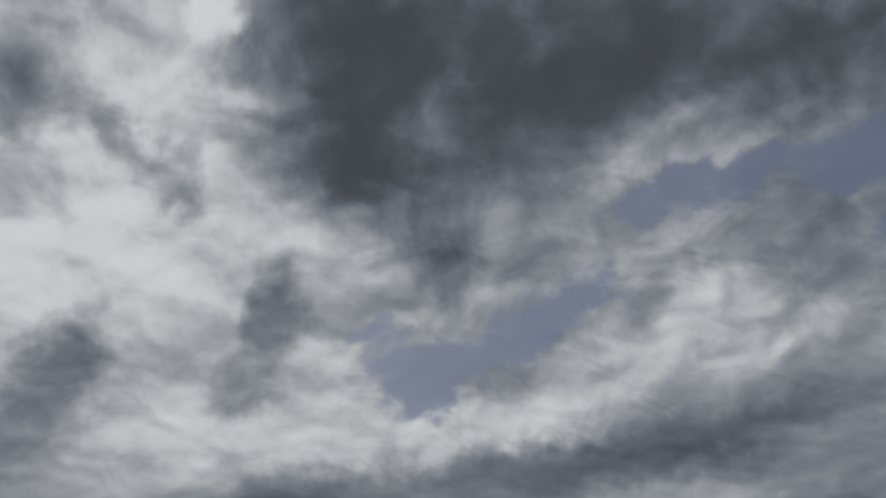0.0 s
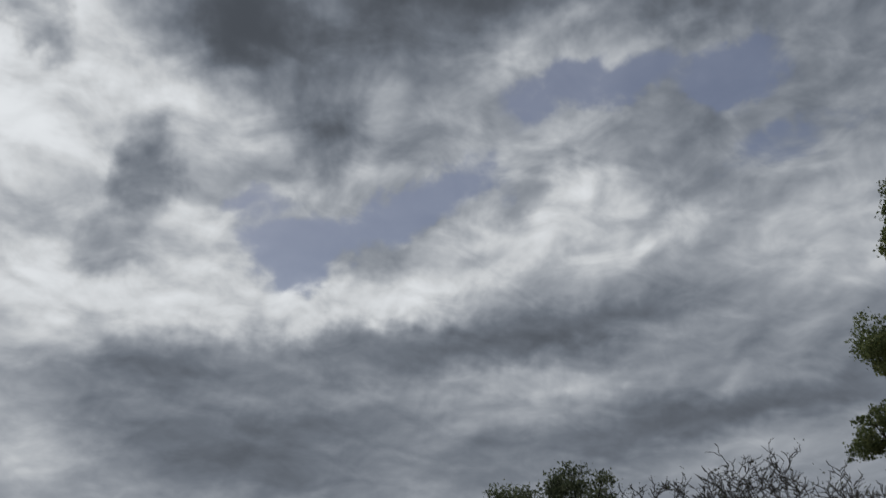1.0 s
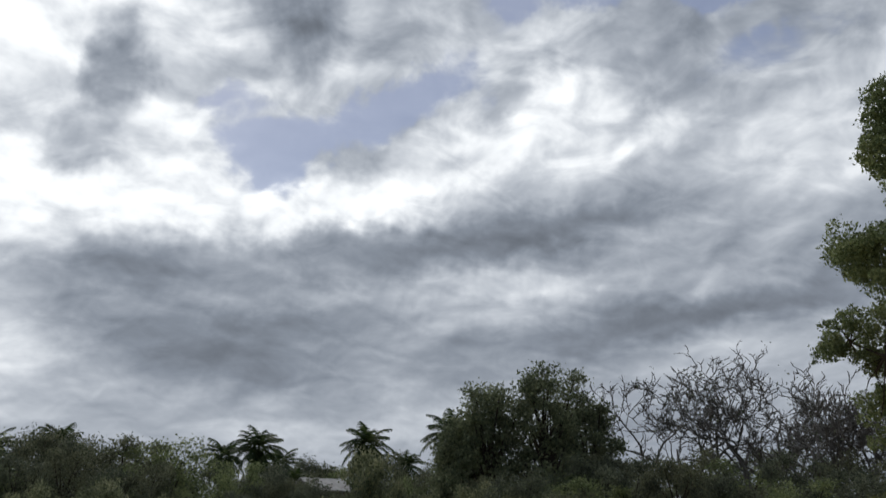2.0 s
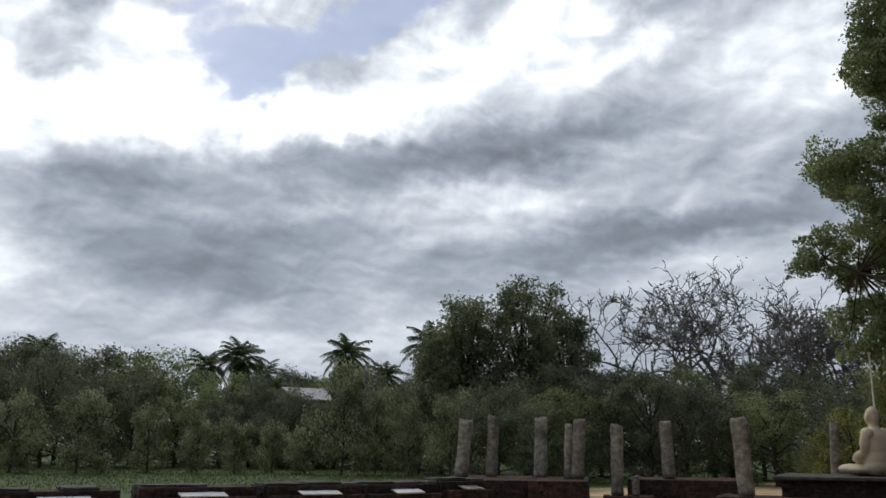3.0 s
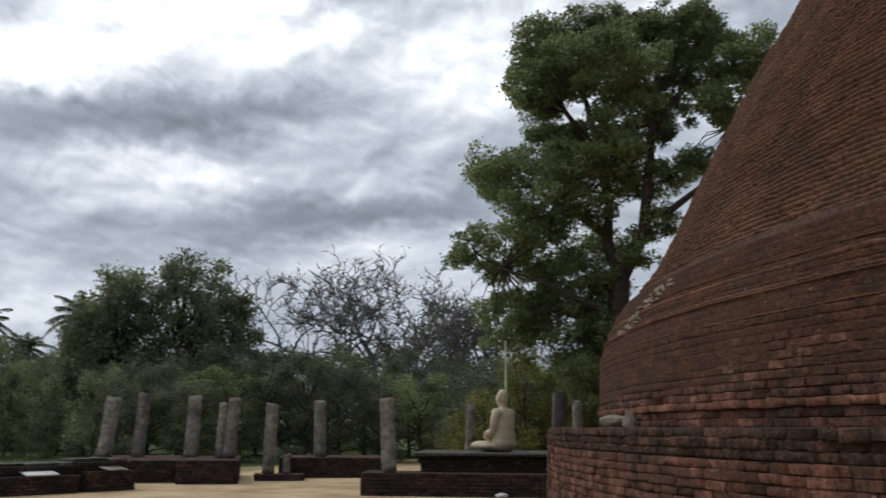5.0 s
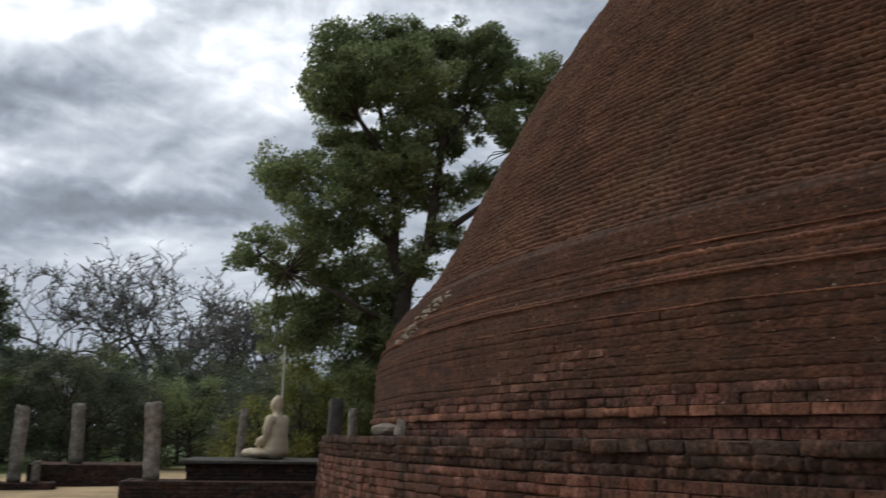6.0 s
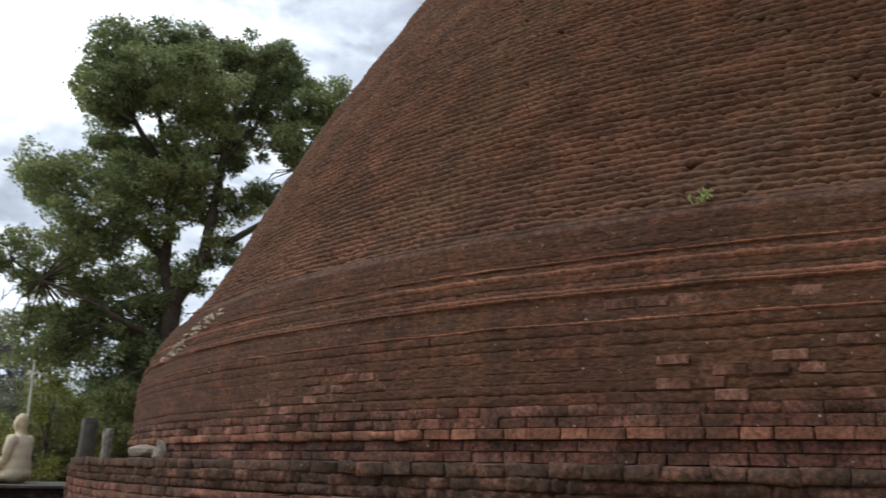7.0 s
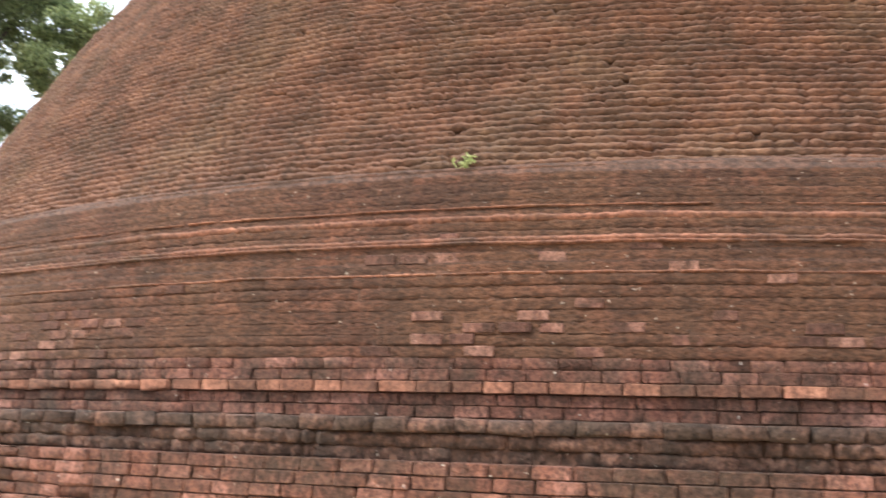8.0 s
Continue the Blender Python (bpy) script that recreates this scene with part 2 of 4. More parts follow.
M["brick_dome"] = material("dome_brick", [(0.054, 0.026, 0.015), (0.098, 0.044, 0.0245), (0.160, 0.074, 0.042)], 1.3, streak=(0.066, 0.036, 0.021),
                           stain=(0.105, 0.060, 0.033), stain_scale=0.6, stain_at=(0.5, 0.7), bump=1.0, bump_scale=14, drawn=2.2, grain=0.42, grain_scale=15)
M["brick_rim"] = material("crumbling_rim_brick", [(0.034, 0.020, 0.014), (0.070, 0.036, 0.024), (0.15, 0.078, 0.055)], 5.0,
                          stain=(0.038, 0.025, 0.018), stain_scale=2.2, stain_at=(0.46, 0.62), speck=(0.42, 0.37, 0.30), bump=1.0, bump_scale=26, grain=0.5, grain_scale=20)
M["brick_bare"] = material("bare_pale_brick", [(0.066, 0.030, 0.020), (0.125, 0.056, 0.038), (0.23, 0.118, 0.083)], 6.0, vary=0.45,
                           stain=(0.058, 0.029, 0.018), stain_scale=5.0, stain_at=(0.44, 0.60), bump=0.9, bump_scale=30, grain=0.4, grain_scale=26)
M["mortar"] = material("earth_mortar", [(0.036, 0.020, 0.012), (0.085, 0.040, 0.024)], 4, bump=0.8, bump_scale=20, grain=0.5)
M["plinth"] = material("dark_plinth_brick", [(0.022, 0.017, 0.016), (0.045, 0.028, 0.023), (0.085, 0.045, 0.036)], 2.5, vary=0.3,
                       stain=(0.028, 0.024, 0.022), stain_scale=1.2, stain_at=(0.45, 0.62), bump=0.7, grain=0.5, grain_scale=10)
M["stone"] = material("grey_granite", [(0.14, 0.122, 0.098), (0.24, 0.215, 0.18), (0.36, 0.33, 0.28)], 3.5, vary=0.12,
                      stain=(0.10, 0.095, 0.075), stain_scale=1.4, stain_at=(0.5, 0.66), bump=0.8, bump_scale=18, grain=0.35, grain_scale=9)
# lichened slabs; also the pillar whose tree shade is put into its colour
M["stone_dark"] = material("lichen_and_shaded_stone", [(0.05, 0.048, 0.042), (0.11, 0.105, 0.09)], 4, stain=(0.17, 0.16, 0.14), stain_scale=3,
                           stain_at=(0.55, 0.7), bump=0.5)
M["slab"] = material("pale_slab", [(0.55, 0.55, 0.55), (0.74, 0.74, 0.73)], 2.5, vary=0.15, stain=(0.3, 0.29, 0.27), stain_scale=3, stain_at=(0.55, 0.75), bump=0.15)
M["statue"] = material("cream_painted_plaster", [(0.40, 0.325, 0.22), (0.53, 0.445, 0.315), (0.60, 0.52, 0.385)], 2.5, rough=0.65,
                       stain=(0.40, 0.32, 0.22), stain_scale=2.0, stain_at=(0.58, 0.78), bump=0.12, bump_scale=18)
M["plaster"] = material("pale_broken_plaster", [(0.20, 0.165, 0.125), (0.40, 0.345, 0.27)], 5, vary=0.3, stain=(0.14, 0.11, 0.085),
                        stain_scale=5, stain_at=(0.5, 0.66), bump=0.6)
M["bark"] = material("dark_bark", [(0.035, 0.028, 0.022), (0.085, 0.07, 0.055)], 4, stain=(0.13, 0.12, 0.10), stain_scale=3, stain_at=(0.58, 0.72), bump=0.8, bump_scale=14)
M["twig"] = material("grey_twig", [(0.11, 0.105, 0.095), (0.22, 0.21, 0.195)], 2, bump=0)
M["metal"] = material("weathered_pole", [(0.62, 0.62, 0.6), (0.78, 0.77, 0.73)], 3, rough=0.6, bump=0)
M["roof"] = material("grey_sheet_roof", [(0.34, 0.33, 0.32), (0.5, 0.49, 0.47)], 1.2, stain=(0.2, 0.17, 0.14), stain_scale=1.5, stain_at=(0.5, 0.7), bump=0.1)
M["house"] = material("dim_house_wall", [(0.10, 0.075, 0.06), (0.16, 0.11, 0.09)], 1.2, bump=0.2)


def leaf(name, dark, mid, light, scale=0.8):
    return material(name, [dark, mid, light], scale, 4, rough=0.55, bump=0, vary=0.4, island=True, translucent=0.48)


M["leaf"] = leaf("tree_leaf", (0.105, 0.136, 0.062), (0.220, 0.270, 0.120), (0.36, 0.40, 0.19), 0.5)
M["leaf_crown"] = leaf("dull_green_leaf", (0.095, 0.118, 0.070), (0.190, 0.222, 0.130), (0.31, 0.34, 0.20), 0.4)
M["leaf_dark"] = leaf("deep_green_leaf", (0.064, 0.078, 0.056), (0.128, 0.148, 0.098), (0.22, 0.24, 0.156), 0.4)
M["leaf_olive"] = leaf("dry_olive_leaf", (0.080, 0.092, 0.056), (0.155, 0.168, 0.102), (0.25, 0.26, 0.16), 0.5)
M["leaf_light"] = leaf("bush_leaf", (0.082, 0.103, 0.058), (0.200, 0.222, 0.122), (0.38, 0.385, 0.225), 0.9)
M["leaf_yellow"] = leaf("yellow_green_leaf", (0.085, 0.100, 0.030), (0.19, 0.21, 0.065), (0.34, 0.34, 0.11), 0.9)
M["leaf_weed"] = leaf("fresh_weed_leaf", (0.22, 0.26, 0.09), (0.36, 0.41, 0.16), (0.50, 0.53, 0.26), 3)
M["frond"] = leaf("palm_frond", (0.018, 0.034, 0.014), (0.04, 0.066, 0.022), (0.085, 0.11, 0.04), 0.5)
M["grass"] = leaf("grass_blade", (0.045, 0.060, 0.024), (0.080, 0.102, 0.040), (0.13, 0.145, 0.065), 0.5)


def ground_material():
    mat = material("sandy_ground", [(0.34, 0.24, 0.13), (0.50, 0.365, 0.205), (0.60, 0.45, 0.265)], 0.9, vary=0, stain=(0.19, 0.135, 0.085),
                   stain_scale=0.35, stain_at=(0.5, 0.72), bump=0.35, bump_scale=9)
    nt = mat.node_tree
    N, K = nt.nodes.new, nt.links.new
    bsdf = nt.nodes["Principled BSDF"]
    sand = bsdf.inputs["Base Color"].links[0].from_socket
    geo = N("ShaderNodeNewGeometry")
    sep = N("ShaderNodeSeparateXYZ")
    K(geo.outputs["Position"], sep.inputs[0])
    nz = N("ShaderNodeTexNoise")
    nz.inputs["Scale"].default_value, nz.inputs["Detail"].default_value = 0.35, 6
    K(geo.outputs["Position"], nz.inputs["Vector"])

    def m(op, a, b):
        n = N("ShaderNodeMath")
        n.operation = op
        for i, v in enumerate((a, b)):
            if hasattr(v, "is_output"):
                K(v, n.inputs[i])
            else:
                n.inputs[i].default_value = v
        return n.outputs[0]

    # lawn beyond the row of plinths, its edge uneven
    edge = m("SUBTRACT", m("ADD", sep.outputs[1], m("MULTIPLY", nz.outputs[0], 6.0)), m("ADD", m("MULTIPLY", m("MAXIMUM", sep.outputs[0], -8.0), 0.55), 27.5))
    mr = N("ShaderNodeMapRange")
    K(edge, mr.inputs[0])
    mr.inputs[1].default_value, mr.inputs[2].default_value = -1.0, 1.5
    ramp = N("ShaderNodeValToRGB")
    ramp.color_ramp.elements[0].color = (0.035, 0.06, 0.016, 1)
    ramp.color_ramp.elements[1].color = (0.10, 0.14, 0.04, 1)
    n2 = N("ShaderNodeTexNoise")
    n2.inputs["Scale"].default_value, n2.inputs["Detail"].default_value = 1.6, 8
    K(geo.outputs["Position"], n2.inputs["Vector"])
    K(n2.outputs[0], ramp.inputs[0])
    mx = N("ShaderNodeMix")
    mx.data_type = "RGBA"
    K(mr.outputs[0], mx.inputs[0])
    K(sand, mx.inputs[6])
    K(ramp.outputs[0], mx.inputs[7])
    K(mx.outputs[2], bsdf.inputs["Base Color"])
    return mat


M["ground"] = ground_material()


# ---------------------------------------------------------------- mesh helpers
def mesh_of(name, verts, faces, mat, smooth=False):
    me = bpy.data.meshes.new(name)
    if len(faces) and isinstance(faces, np.ndarray):
        nv, nf, k = len(verts), len(faces), faces.shape[1]
        me.vertices.add(nv)
        me.vertices.foreach_set("co", np.asarray(verts, np.float32).ravel())
        me.loops.add(nf * k)
        me.loops.foreach_set("vertex_index", faces.astype(np.int32).ravel())
        me.polygons.add(nf)
        me.polygons.foreach_set("loop_start", np.arange(0, nf * k, k, dtype=np.int32))
        me.update(calc_edges=True)
        me.validate()
    else:
        me.from_pydata([tuple(v) for v in verts], [], [tuple(f) for f in faces])
        me.update()
    me.materials.append(mat)
    if smooth:
        me.polygons.foreach_set("use_smooth", [True] * len(me.polygons))
    return me


def part(name, bm, mat, parent=None, label=""):
    """Links a bmesh (or a mesh) as one object under a thing or a part."""
    if isinstance(bm, bpy.types.Mesh):
        me = bm
    else:
        me = bpy.data.meshes.new(name)
        bm.normal_update()
        bm.to_mesh(me)
        bm.free()
        me.materials.append(mat)
    ob = new(name, me)
    if parent:
        ob.parent = parent
    if label:
        tagged(ob, label)
    return ob


def rough_box(w, d, h, bevel=0.02, jitter=0.0, seed=0, cuts=0):
    """A block that stands on z = 0, with worn edges."""
    rng = random.Random(seed)
    bm = bmesh.new()
    bmesh.ops.create_cube(bm, size=1.0, matrix=Matrix.LocRotScale((0, 0, h / 2), None, (w, d, h)))
    if cuts:
        bmesh.ops.subdivide_edges(bm, edges=bm.edges[:], cuts=cuts, use_grid_fill=True)
    if jitter:
        for v in bm.verts:
            v.co += Vector([rng.uniform(-jitter, jitter) for _ in range(3)])
    if bevel:
        sharp = [e for e in bm.edges if len(e.link_faces) == 2 and e.calc_face_angle(0) > 0.6]
        bmesh.ops.bevel(bm, geom=sharp, offset=bevel, segments=2, affect="EDGES", profile=0.6)
    return bm


class Tubes:
    """Tapered tubes gathered into one mesh."""

    def __init__(self, sides=6):
        self.v, self.f, self.sides = [], [], sides

    def add(self, pts, radii):
        s, base = self.sides, len(self.v)
        pts = [Vector(p) for p in pts]
        for i, (p, r) in enumerate(zip(pts, radii)):
            t = (pts[min(i + 1, len(pts) - 1)] - pts[max(i - 1, 0)])
            t = t.normalized() if t.length > 1e-6 else Vector((0, 0, 1))
            a = t.cross(Vector((0.31, 0.95, 0.05))).normalized()
            b = t.cross(a)
            for k in range(s):
                q = 2 * math.pi * k / s
                self.v.append(p + (a * math.cos(q) + b * math.sin(q)) * r)
        for i in range(len(pts) - 1):
            for k in range(s):
                k2 = (k + 1) % s
                self.f.append((base + i * s + k, base + i * s + k2, base + (i + 1) * s + k2, base + (i + 1) * s + k))

    def mesh(self, name, mat):
        return mesh_of(name, np.array([tuple(v) for v in self.v]), np.array(self.f), mat, True)


def leaves_mesh(name, centres, size, rng, mat, droop=0.3, narrow=0.5):
    """One four-cornered leaf at every centre, turned at random."""
    n = len(centres)
    d = rng.normal(size=(n, 3))
    d[:, 2] -= droop
    d /= np.linalg.norm(d, axis=1)[:, None]
    s = np.cross(d, rng.normal(size=(n, 3)))
    s /= np.linalg.norm(s, axis=1)[:, None]
    ln = size * rng.uniform(0.6, 1.3, (n, 1))
    up = np.cross(d, s) * ln * 0.12
    a = centres
    v = np.stack([a - d * ln * 0.5, a + s * ln * narrow * 0.5 + up, a + d * ln * 0.5, a - s * ln * narrow * 0.5 + up], 1).reshape(-1, 3)
    return mesh_of(name, v, np.arange(4 * n).reshape(-1, 4), mat)


def clump_points(centre, radii, clumps, per, spread, rng, shell=0.55):
    """Leaf places: small clumps scattered through an ellipsoid, thicker towards its skin."""
    d = rng.normal(size=(clumps, 3))
    d /= np.linalg.norm(d, axis=1)[:, None]
    r = rng.uniform(shell, 1.05, (clumps, 1)) ** 0.8
    c = np.asarray(centre) + d * r * np.asarray(radii)
    p = np.repeat(c, per, 0) + rng.normal(size=(clumps * per, 3)) * spread * np.array([1, 1, 0.7])
    return c, p


# ---------------------------------------------------------------- ground
def make_ground():
    n = 90
    t = np.linspace(-1, 1, n)
    g = np.sign(t) * (np.abs(t) ** 3 * 1480 + np.abs(t) * 20)
    v = np.array([(x, y + 10, 0.0) for y in g for x in g])
    v[:, 2] += np.array([noise.noise(Vector((p[0] * 0.25, p[1] * 0.25, 3.1))) * 0.035 for p in v])
    i = np.arange(n - 1)
    a = (i[:, None] * n + i[None]).ravel()
    f = np.stack([a, a + 1, a + n + 1, a + n], 1)
    ob = new("ground", mesh_of("ground", v, f, M["ground"], True))
    tagged(ob, "dry tan sand with a green lawn beyond it", "ground", kind="structure")


make_ground()

# ---------------------------------------------------------------- stupa
AX, AY, AZ = 22.48, 0.62, 1.545       # axis, and the bearing from which the angles run
PZ = [3.5, 4.0, 5.0, 6.5, 8.5, 11.0, 14.0, 17.0, 19.3, 20.8]
PR = [15.40, 15.04, 14.45, 13.71, 12.51, 10.91, 9.0, 6.6, 4.2, 1.6]
DOME = np.polyfit(PZ, PR, 7)


def stupa_radius(z):
    if z < 3.5:
        return float(np.interp(z, [1.5, 2.6, 3.2, 3.5], [15.95, 15.93, 15.68, 15.47]))
    return float(np.polyval(DOME, z))


def ring_points(th, r, z):
    """Places relative to the stupa's axis."""
    return np.stack([-r * np.sin(AZ + th), -r * np.cos(AZ + th), z], -1)


class Bricks:
    QUADS = np.array([(0, 1, 5, 4), (1, 2, 6, 5), (2, 3, 7, 6), (3, 0, 4, 7), (4, 5, 9, 8), (5, 6, 10, 9), (6, 7, 11, 10), (7, 4, 8, 11), (8, 9, 10, 11)])

    def __init__(self, seed):
        self.v, self.rng = [], np.random.default_rng(seed)

    def course(self, z0, z1, r, th0, th1, length, push=0.01, warp=0.0, corner=0.004, gap=0.006, cham=0.012, depth=0.16, skip=None):
        rng = self.rng
        n = max(3, int(round((th1 - th0) * r / length)))
        cut = th0 + (th1 - th0) * (np.arange(n + 1) + np.r_[0, rng.uniform(-0.16, 0.16, n - 1), 0] + rng.uniform(0, 0.5)) / n
        a, b = cut[:-1] + gap / r, cut[1:] - gap / r
        mid = (a + b) / 2
        keep = np.ones(n, bool)
        if skip:
            keep = ~((mid > skip[0]) & (mid < skip[1]))
        a, b, mid = a[keep], b[keep], mid[keep]
        n = len(a)
        rf = r + rng.normal(0, push, n)
        if warp:
            rf = rf + np.array([noise.noise(Vector((t * r * 0.8, z0 * 1.3, 7.7))) + 0.6 * noise.noise(Vector((t * r * 2.3, z0 * 4, 1.7))) for t in mid]) * warp
        za, zb = np.full(n, z0 + gap), np.full(n, z1 - gap)
        rb, rm, ci = np.full(n, r - depth), rf - cham, cham / r
        rows = []
        for th, z, rad in ((a, za, rb), (b, za, rb), (b, zb, rb), (a, zb, rb), (a, za, rm), (b, za, rm), (b, zb, rm), (a, zb, rm),
                           (a + ci, za + cham, rf), (b - ci, za + cham, rf), (b - ci, zb - cham, rf), (a + ci, zb - cham, rf)):
            rows.append(ring_points(th, rad, z))
        v = np.stack(rows, 1)
        v[:, 4:] += rng.normal(0, corner, v[:, 4:].shape)
        self.v.append(v.reshape(-1, 3))

    def mesh(self, name, mat):
        v = np.concatenate(self.v)
        k = len(v) // 12
        f = (self.QUADS[None] + 12 * np.arange(k)[:, None, None]).reshape(-1, 4)
        return mesh_of(name, v, f, mat)


class Ribs:
    """Eroded brick courses, each a crumbling horizontal rib whose bricks have run together."""

    def __init__(self, seed):
        self.v, self.f, self.count, self.rng = [], [], 0, np.random.default_rng(seed)

    def course(self, z0, z1, r, th0, th1, step, rough, round_off=1.0, holes=0.0011, groove=0.07):
        rng = self.rng
        n = max(4, int((th1 - th0) * r / step))
        th = np.linspace(th0, th1, n + 1)
        per = max(1, int(round(0.27 / step)))
        brick = np.roll(np.repeat(rng.normal(0, 0.007, n // per + 2), per), rng.integers(per))[:n + 1]
        chips = rng.normal(0, 1, n + 1)
        chips = np.where(rng.random(n + 1) < 0.22, -np.abs(chips) * 0.017, chips * 0.004)
        slow = np.array([noise.noise(Vector((t * r * 0.5, z0 * 1.1, 7.7))) * 0.035 + noise.noise(Vector((t * r * 1.9, z0 * 3.1, 1.7))) * 0.022 for t in th])
        rf = r + (brick + chips + slow) * rough
        gone = rng.random(n + 1) < holes * rough ** 2.2
        rf = np.where(gone | np.roll(gone, 1), rf - 0.07, rf)
        sag = slow * 0.25
        h = z1 - z0
        zb, zt = z0 + sag + rng.normal(0, 0.04 * h, n + 1), z1 + sag - 0.006 + rng.normal(0, 0.05 * h, n + 1)
        k = round_off

        def ring(back, up, fret):
            return ring_points(th, rf - back * k + rng.normal(0, 0.0045 * rough, n + 1) * fret, zb + (zt - zb) * up)

        rows = [ring_points(th, rf - groove, zb), ring(0.030, 0.04, 0), ring(0.018, 0.34, 1),
                ring(0.002, 0.68, 1), ring(0.008, 0.88, 0.6), ring_points(th, rf - groove, zt + 0.35 * groove)]
        i, j = np.meshgrid(np.arange(5), np.arange(n), indexing="ij")
        a = (self.count + i * (n + 1) + j).ravel()
        self.v.append(np.concatenate(rows))
        self.f.append(np.stack([a, a + 1, a + n + 2, a + n + 1], 1))
        self.count += 6 * (n + 1)

    def mesh(self, name, mat):
        return mesh_of(name, np.concatenate(self.v), np.concatenate(self.f), mat)


def lathe(name, profile, mat, segs=220):
    th = np.linspace(0, 2 * math.pi, segs, endpoint=False)
    v = np.concatenate([ring_points(th, np.full(segs, r), np.full(segs, z)) for r, z in profile])
    i, j = np.meshgrid(np.arange(len(profile) - 1), np.arange(segs), indexing="ij")
    a, b = (i * segs + j).ravel(), (i * segs + (j + 1) % segs).ravel()
    return mesh_of(name, v, np.stack([a, b, b + segs, a + segs], 1), mat, True)


NEAR = (-0.20, 0.22)                    # stretch whose bricks are pieces of their own
FULL = (-math.pi, math.pi)
NEAR_SIDE, FAR_SIDE = (-0.42, 1.2), (1.2, 2 * math.pi - 0.42)
COURSE = 0.0891
stupa = new("brick_stupa")
stupa.location = (AX, AY, 0)
tagged(stupa, "ancient red brick stupa with ribbed dome on a round terrace", "stupa")
piece_rows = []                         # courses to be laid brick by brick: parent, z0, z1, radius, kind


def build_stupa():
    terrace = part("terrace_wall", lathe("terrace_wall", [(16.81, -0.1), (16.81, 1.21), (16.72, 1.225), (16.72, 1.485), (15.7, 1.49)], M["mortar"]), None, stupa,
                   "low round brick terrace wall, blackened along its rim")
    low = Bricks(11)
    for i in range(14):
        z0 = i * 0.0875
        near = i >= 9
        r = 16.84 + 0.006 * math.sin(i * 2.3)
        low.course(z0, z0 + 0.0875, r, *FULL, 0.262, 0.006, 0.012, 0.005, 0.003, 0.008, skip=NEAR if near else None)
        if near:
            piece_rows.append((terrace, z0, z0 + 0.0875, r, "brick_piece"))
    tagged(part("wall_brick", low.mesh("wall_brick", M["brick_low"]), None, terrace), kind="stuff")
    rim = Ribs(12)
    for i in range(2):
        z0 = 1.225 + i * 0.088
        rim.course(z0, z0 + 0.088, 16.765 + 0.012 * i, *NEAR_SIDE, 0.024, 1.7, 0.25, 0.0, 0.025)
        rim.course(z0, z0 + 0.088, 16.765 + 0.012 * i, *FAR_SIDE, 0.2, 1.0, 0.8)
    tagged(part("rim_brick", rim.mesh("rim_brick", M["brick_rim"]), None, terrace, "crumbling lichen-spotted rim bricks"), kind="stuff")
    coping = Bricks(12)
    coping.course(1.401, 1.497, 16.80, *FULL, 0.27, 0.006, 0.03, 0.008, 0.002, 0.014)
    tagged(part("coping_brick", coping.mesh("coping_brick", M["brick_dark"]), None, terrace, "blackened coping bricks along the rim"), kind="stuff")

    top = [(15.92, 1.4), (15.915, 2.6), (15.645, 3.2), (15.40, 3.56)] + [(stupa_radius(z) - 0.14, z) for z in np.arange(3.7, 20.9, 0.35)] + [(0.05, 20.9)]
    drum = part("drum", lathe("drum", top, M["mortar"]), None, stupa, "brick drum with narrow projecting ledges")
    base, mid, ledge, lip = Bricks(13), Ribs(14), Bricks(15), Ribs(18)
    # worn lips that stand out from the drum: course, drop below its top, thickness, reach
    lips = {12: (0.065, 0.030, 0.016), 14: (0.0, 0.034, 0.022), 15: (0.05, 0.056, 0.040), 17: (0.04, 0.062, 0.046), 18: (0.04, 0.026, 0.014)}
    for i in range(23):
        z0 = 1.5 + i * COURSE
        z1 = z0 + COURSE
        r = stupa_radius(z0 + 0.05)
        if i in lips:
            drop, thick, out = lips[i]
            for side, step in ((NEAR_SIDE, 0.04), (FAR_SIDE, 0.2)):
                lip.course(z1 - drop - thick, z1 - drop - 0.003, r + out, *side, step, 0.55, 0.55, 0.0)
        if i == 2:
            ledge.course(z0, z1, r + 0.045, *FULL, 0.27, 0.005, 0.02, 0.006, 0.003, 0.012, skip=NEAR)
            piece_rows.append((drum, z0, z1, r + 0.045, "brick_ledge_piece"))
        elif i < 5:
            near = i < 4
            base.course(z0, z1, r, *FULL, 0.262, 0.006, 0.02, 0.004, 0.003, 0.007, skip=NEAR if near else None)
            if near:
                piece_rows.append((drum, z0, z1, r, "brick_piece"))
        else:
            smooth, joint = i > 18, (0.007, 0.003, 0.005, 0.011, 0.003)[i * 3 % 5]
            for side, step in ((NEAR_SIDE, 0.034), (FAR_SIDE, 0.2)):
                mid.course(z0, z1, r + (0.02 if smooth else 0.0), *side, step, 0.16 if smooth else 0.34, 0.05 if smooth else 0.14, 0.002, 0.004 if smooth else joint)
    tagged(part("base_brick", base.mesh("base_brick", M["brick_low"]), None, drum), kind="stuff")
    tagged(part("drum_brick", mid.mesh("drum_brick", M["brick_mid"]), None, drum, "brown mossy drum bricks"), kind="stuff")
    tagged(part("ledge_brick", ledge.mesh("ledge_brick", M["brick_ledge"]), None, drum, "orange projecting ledge bricks"), kind="stuff")

    tagged(part("ledge_lip", lip.mesh("ledge_lip", M["brick_ledge"]), None, drum, "thin worn lips of brick along the drum"), kind="stuff")
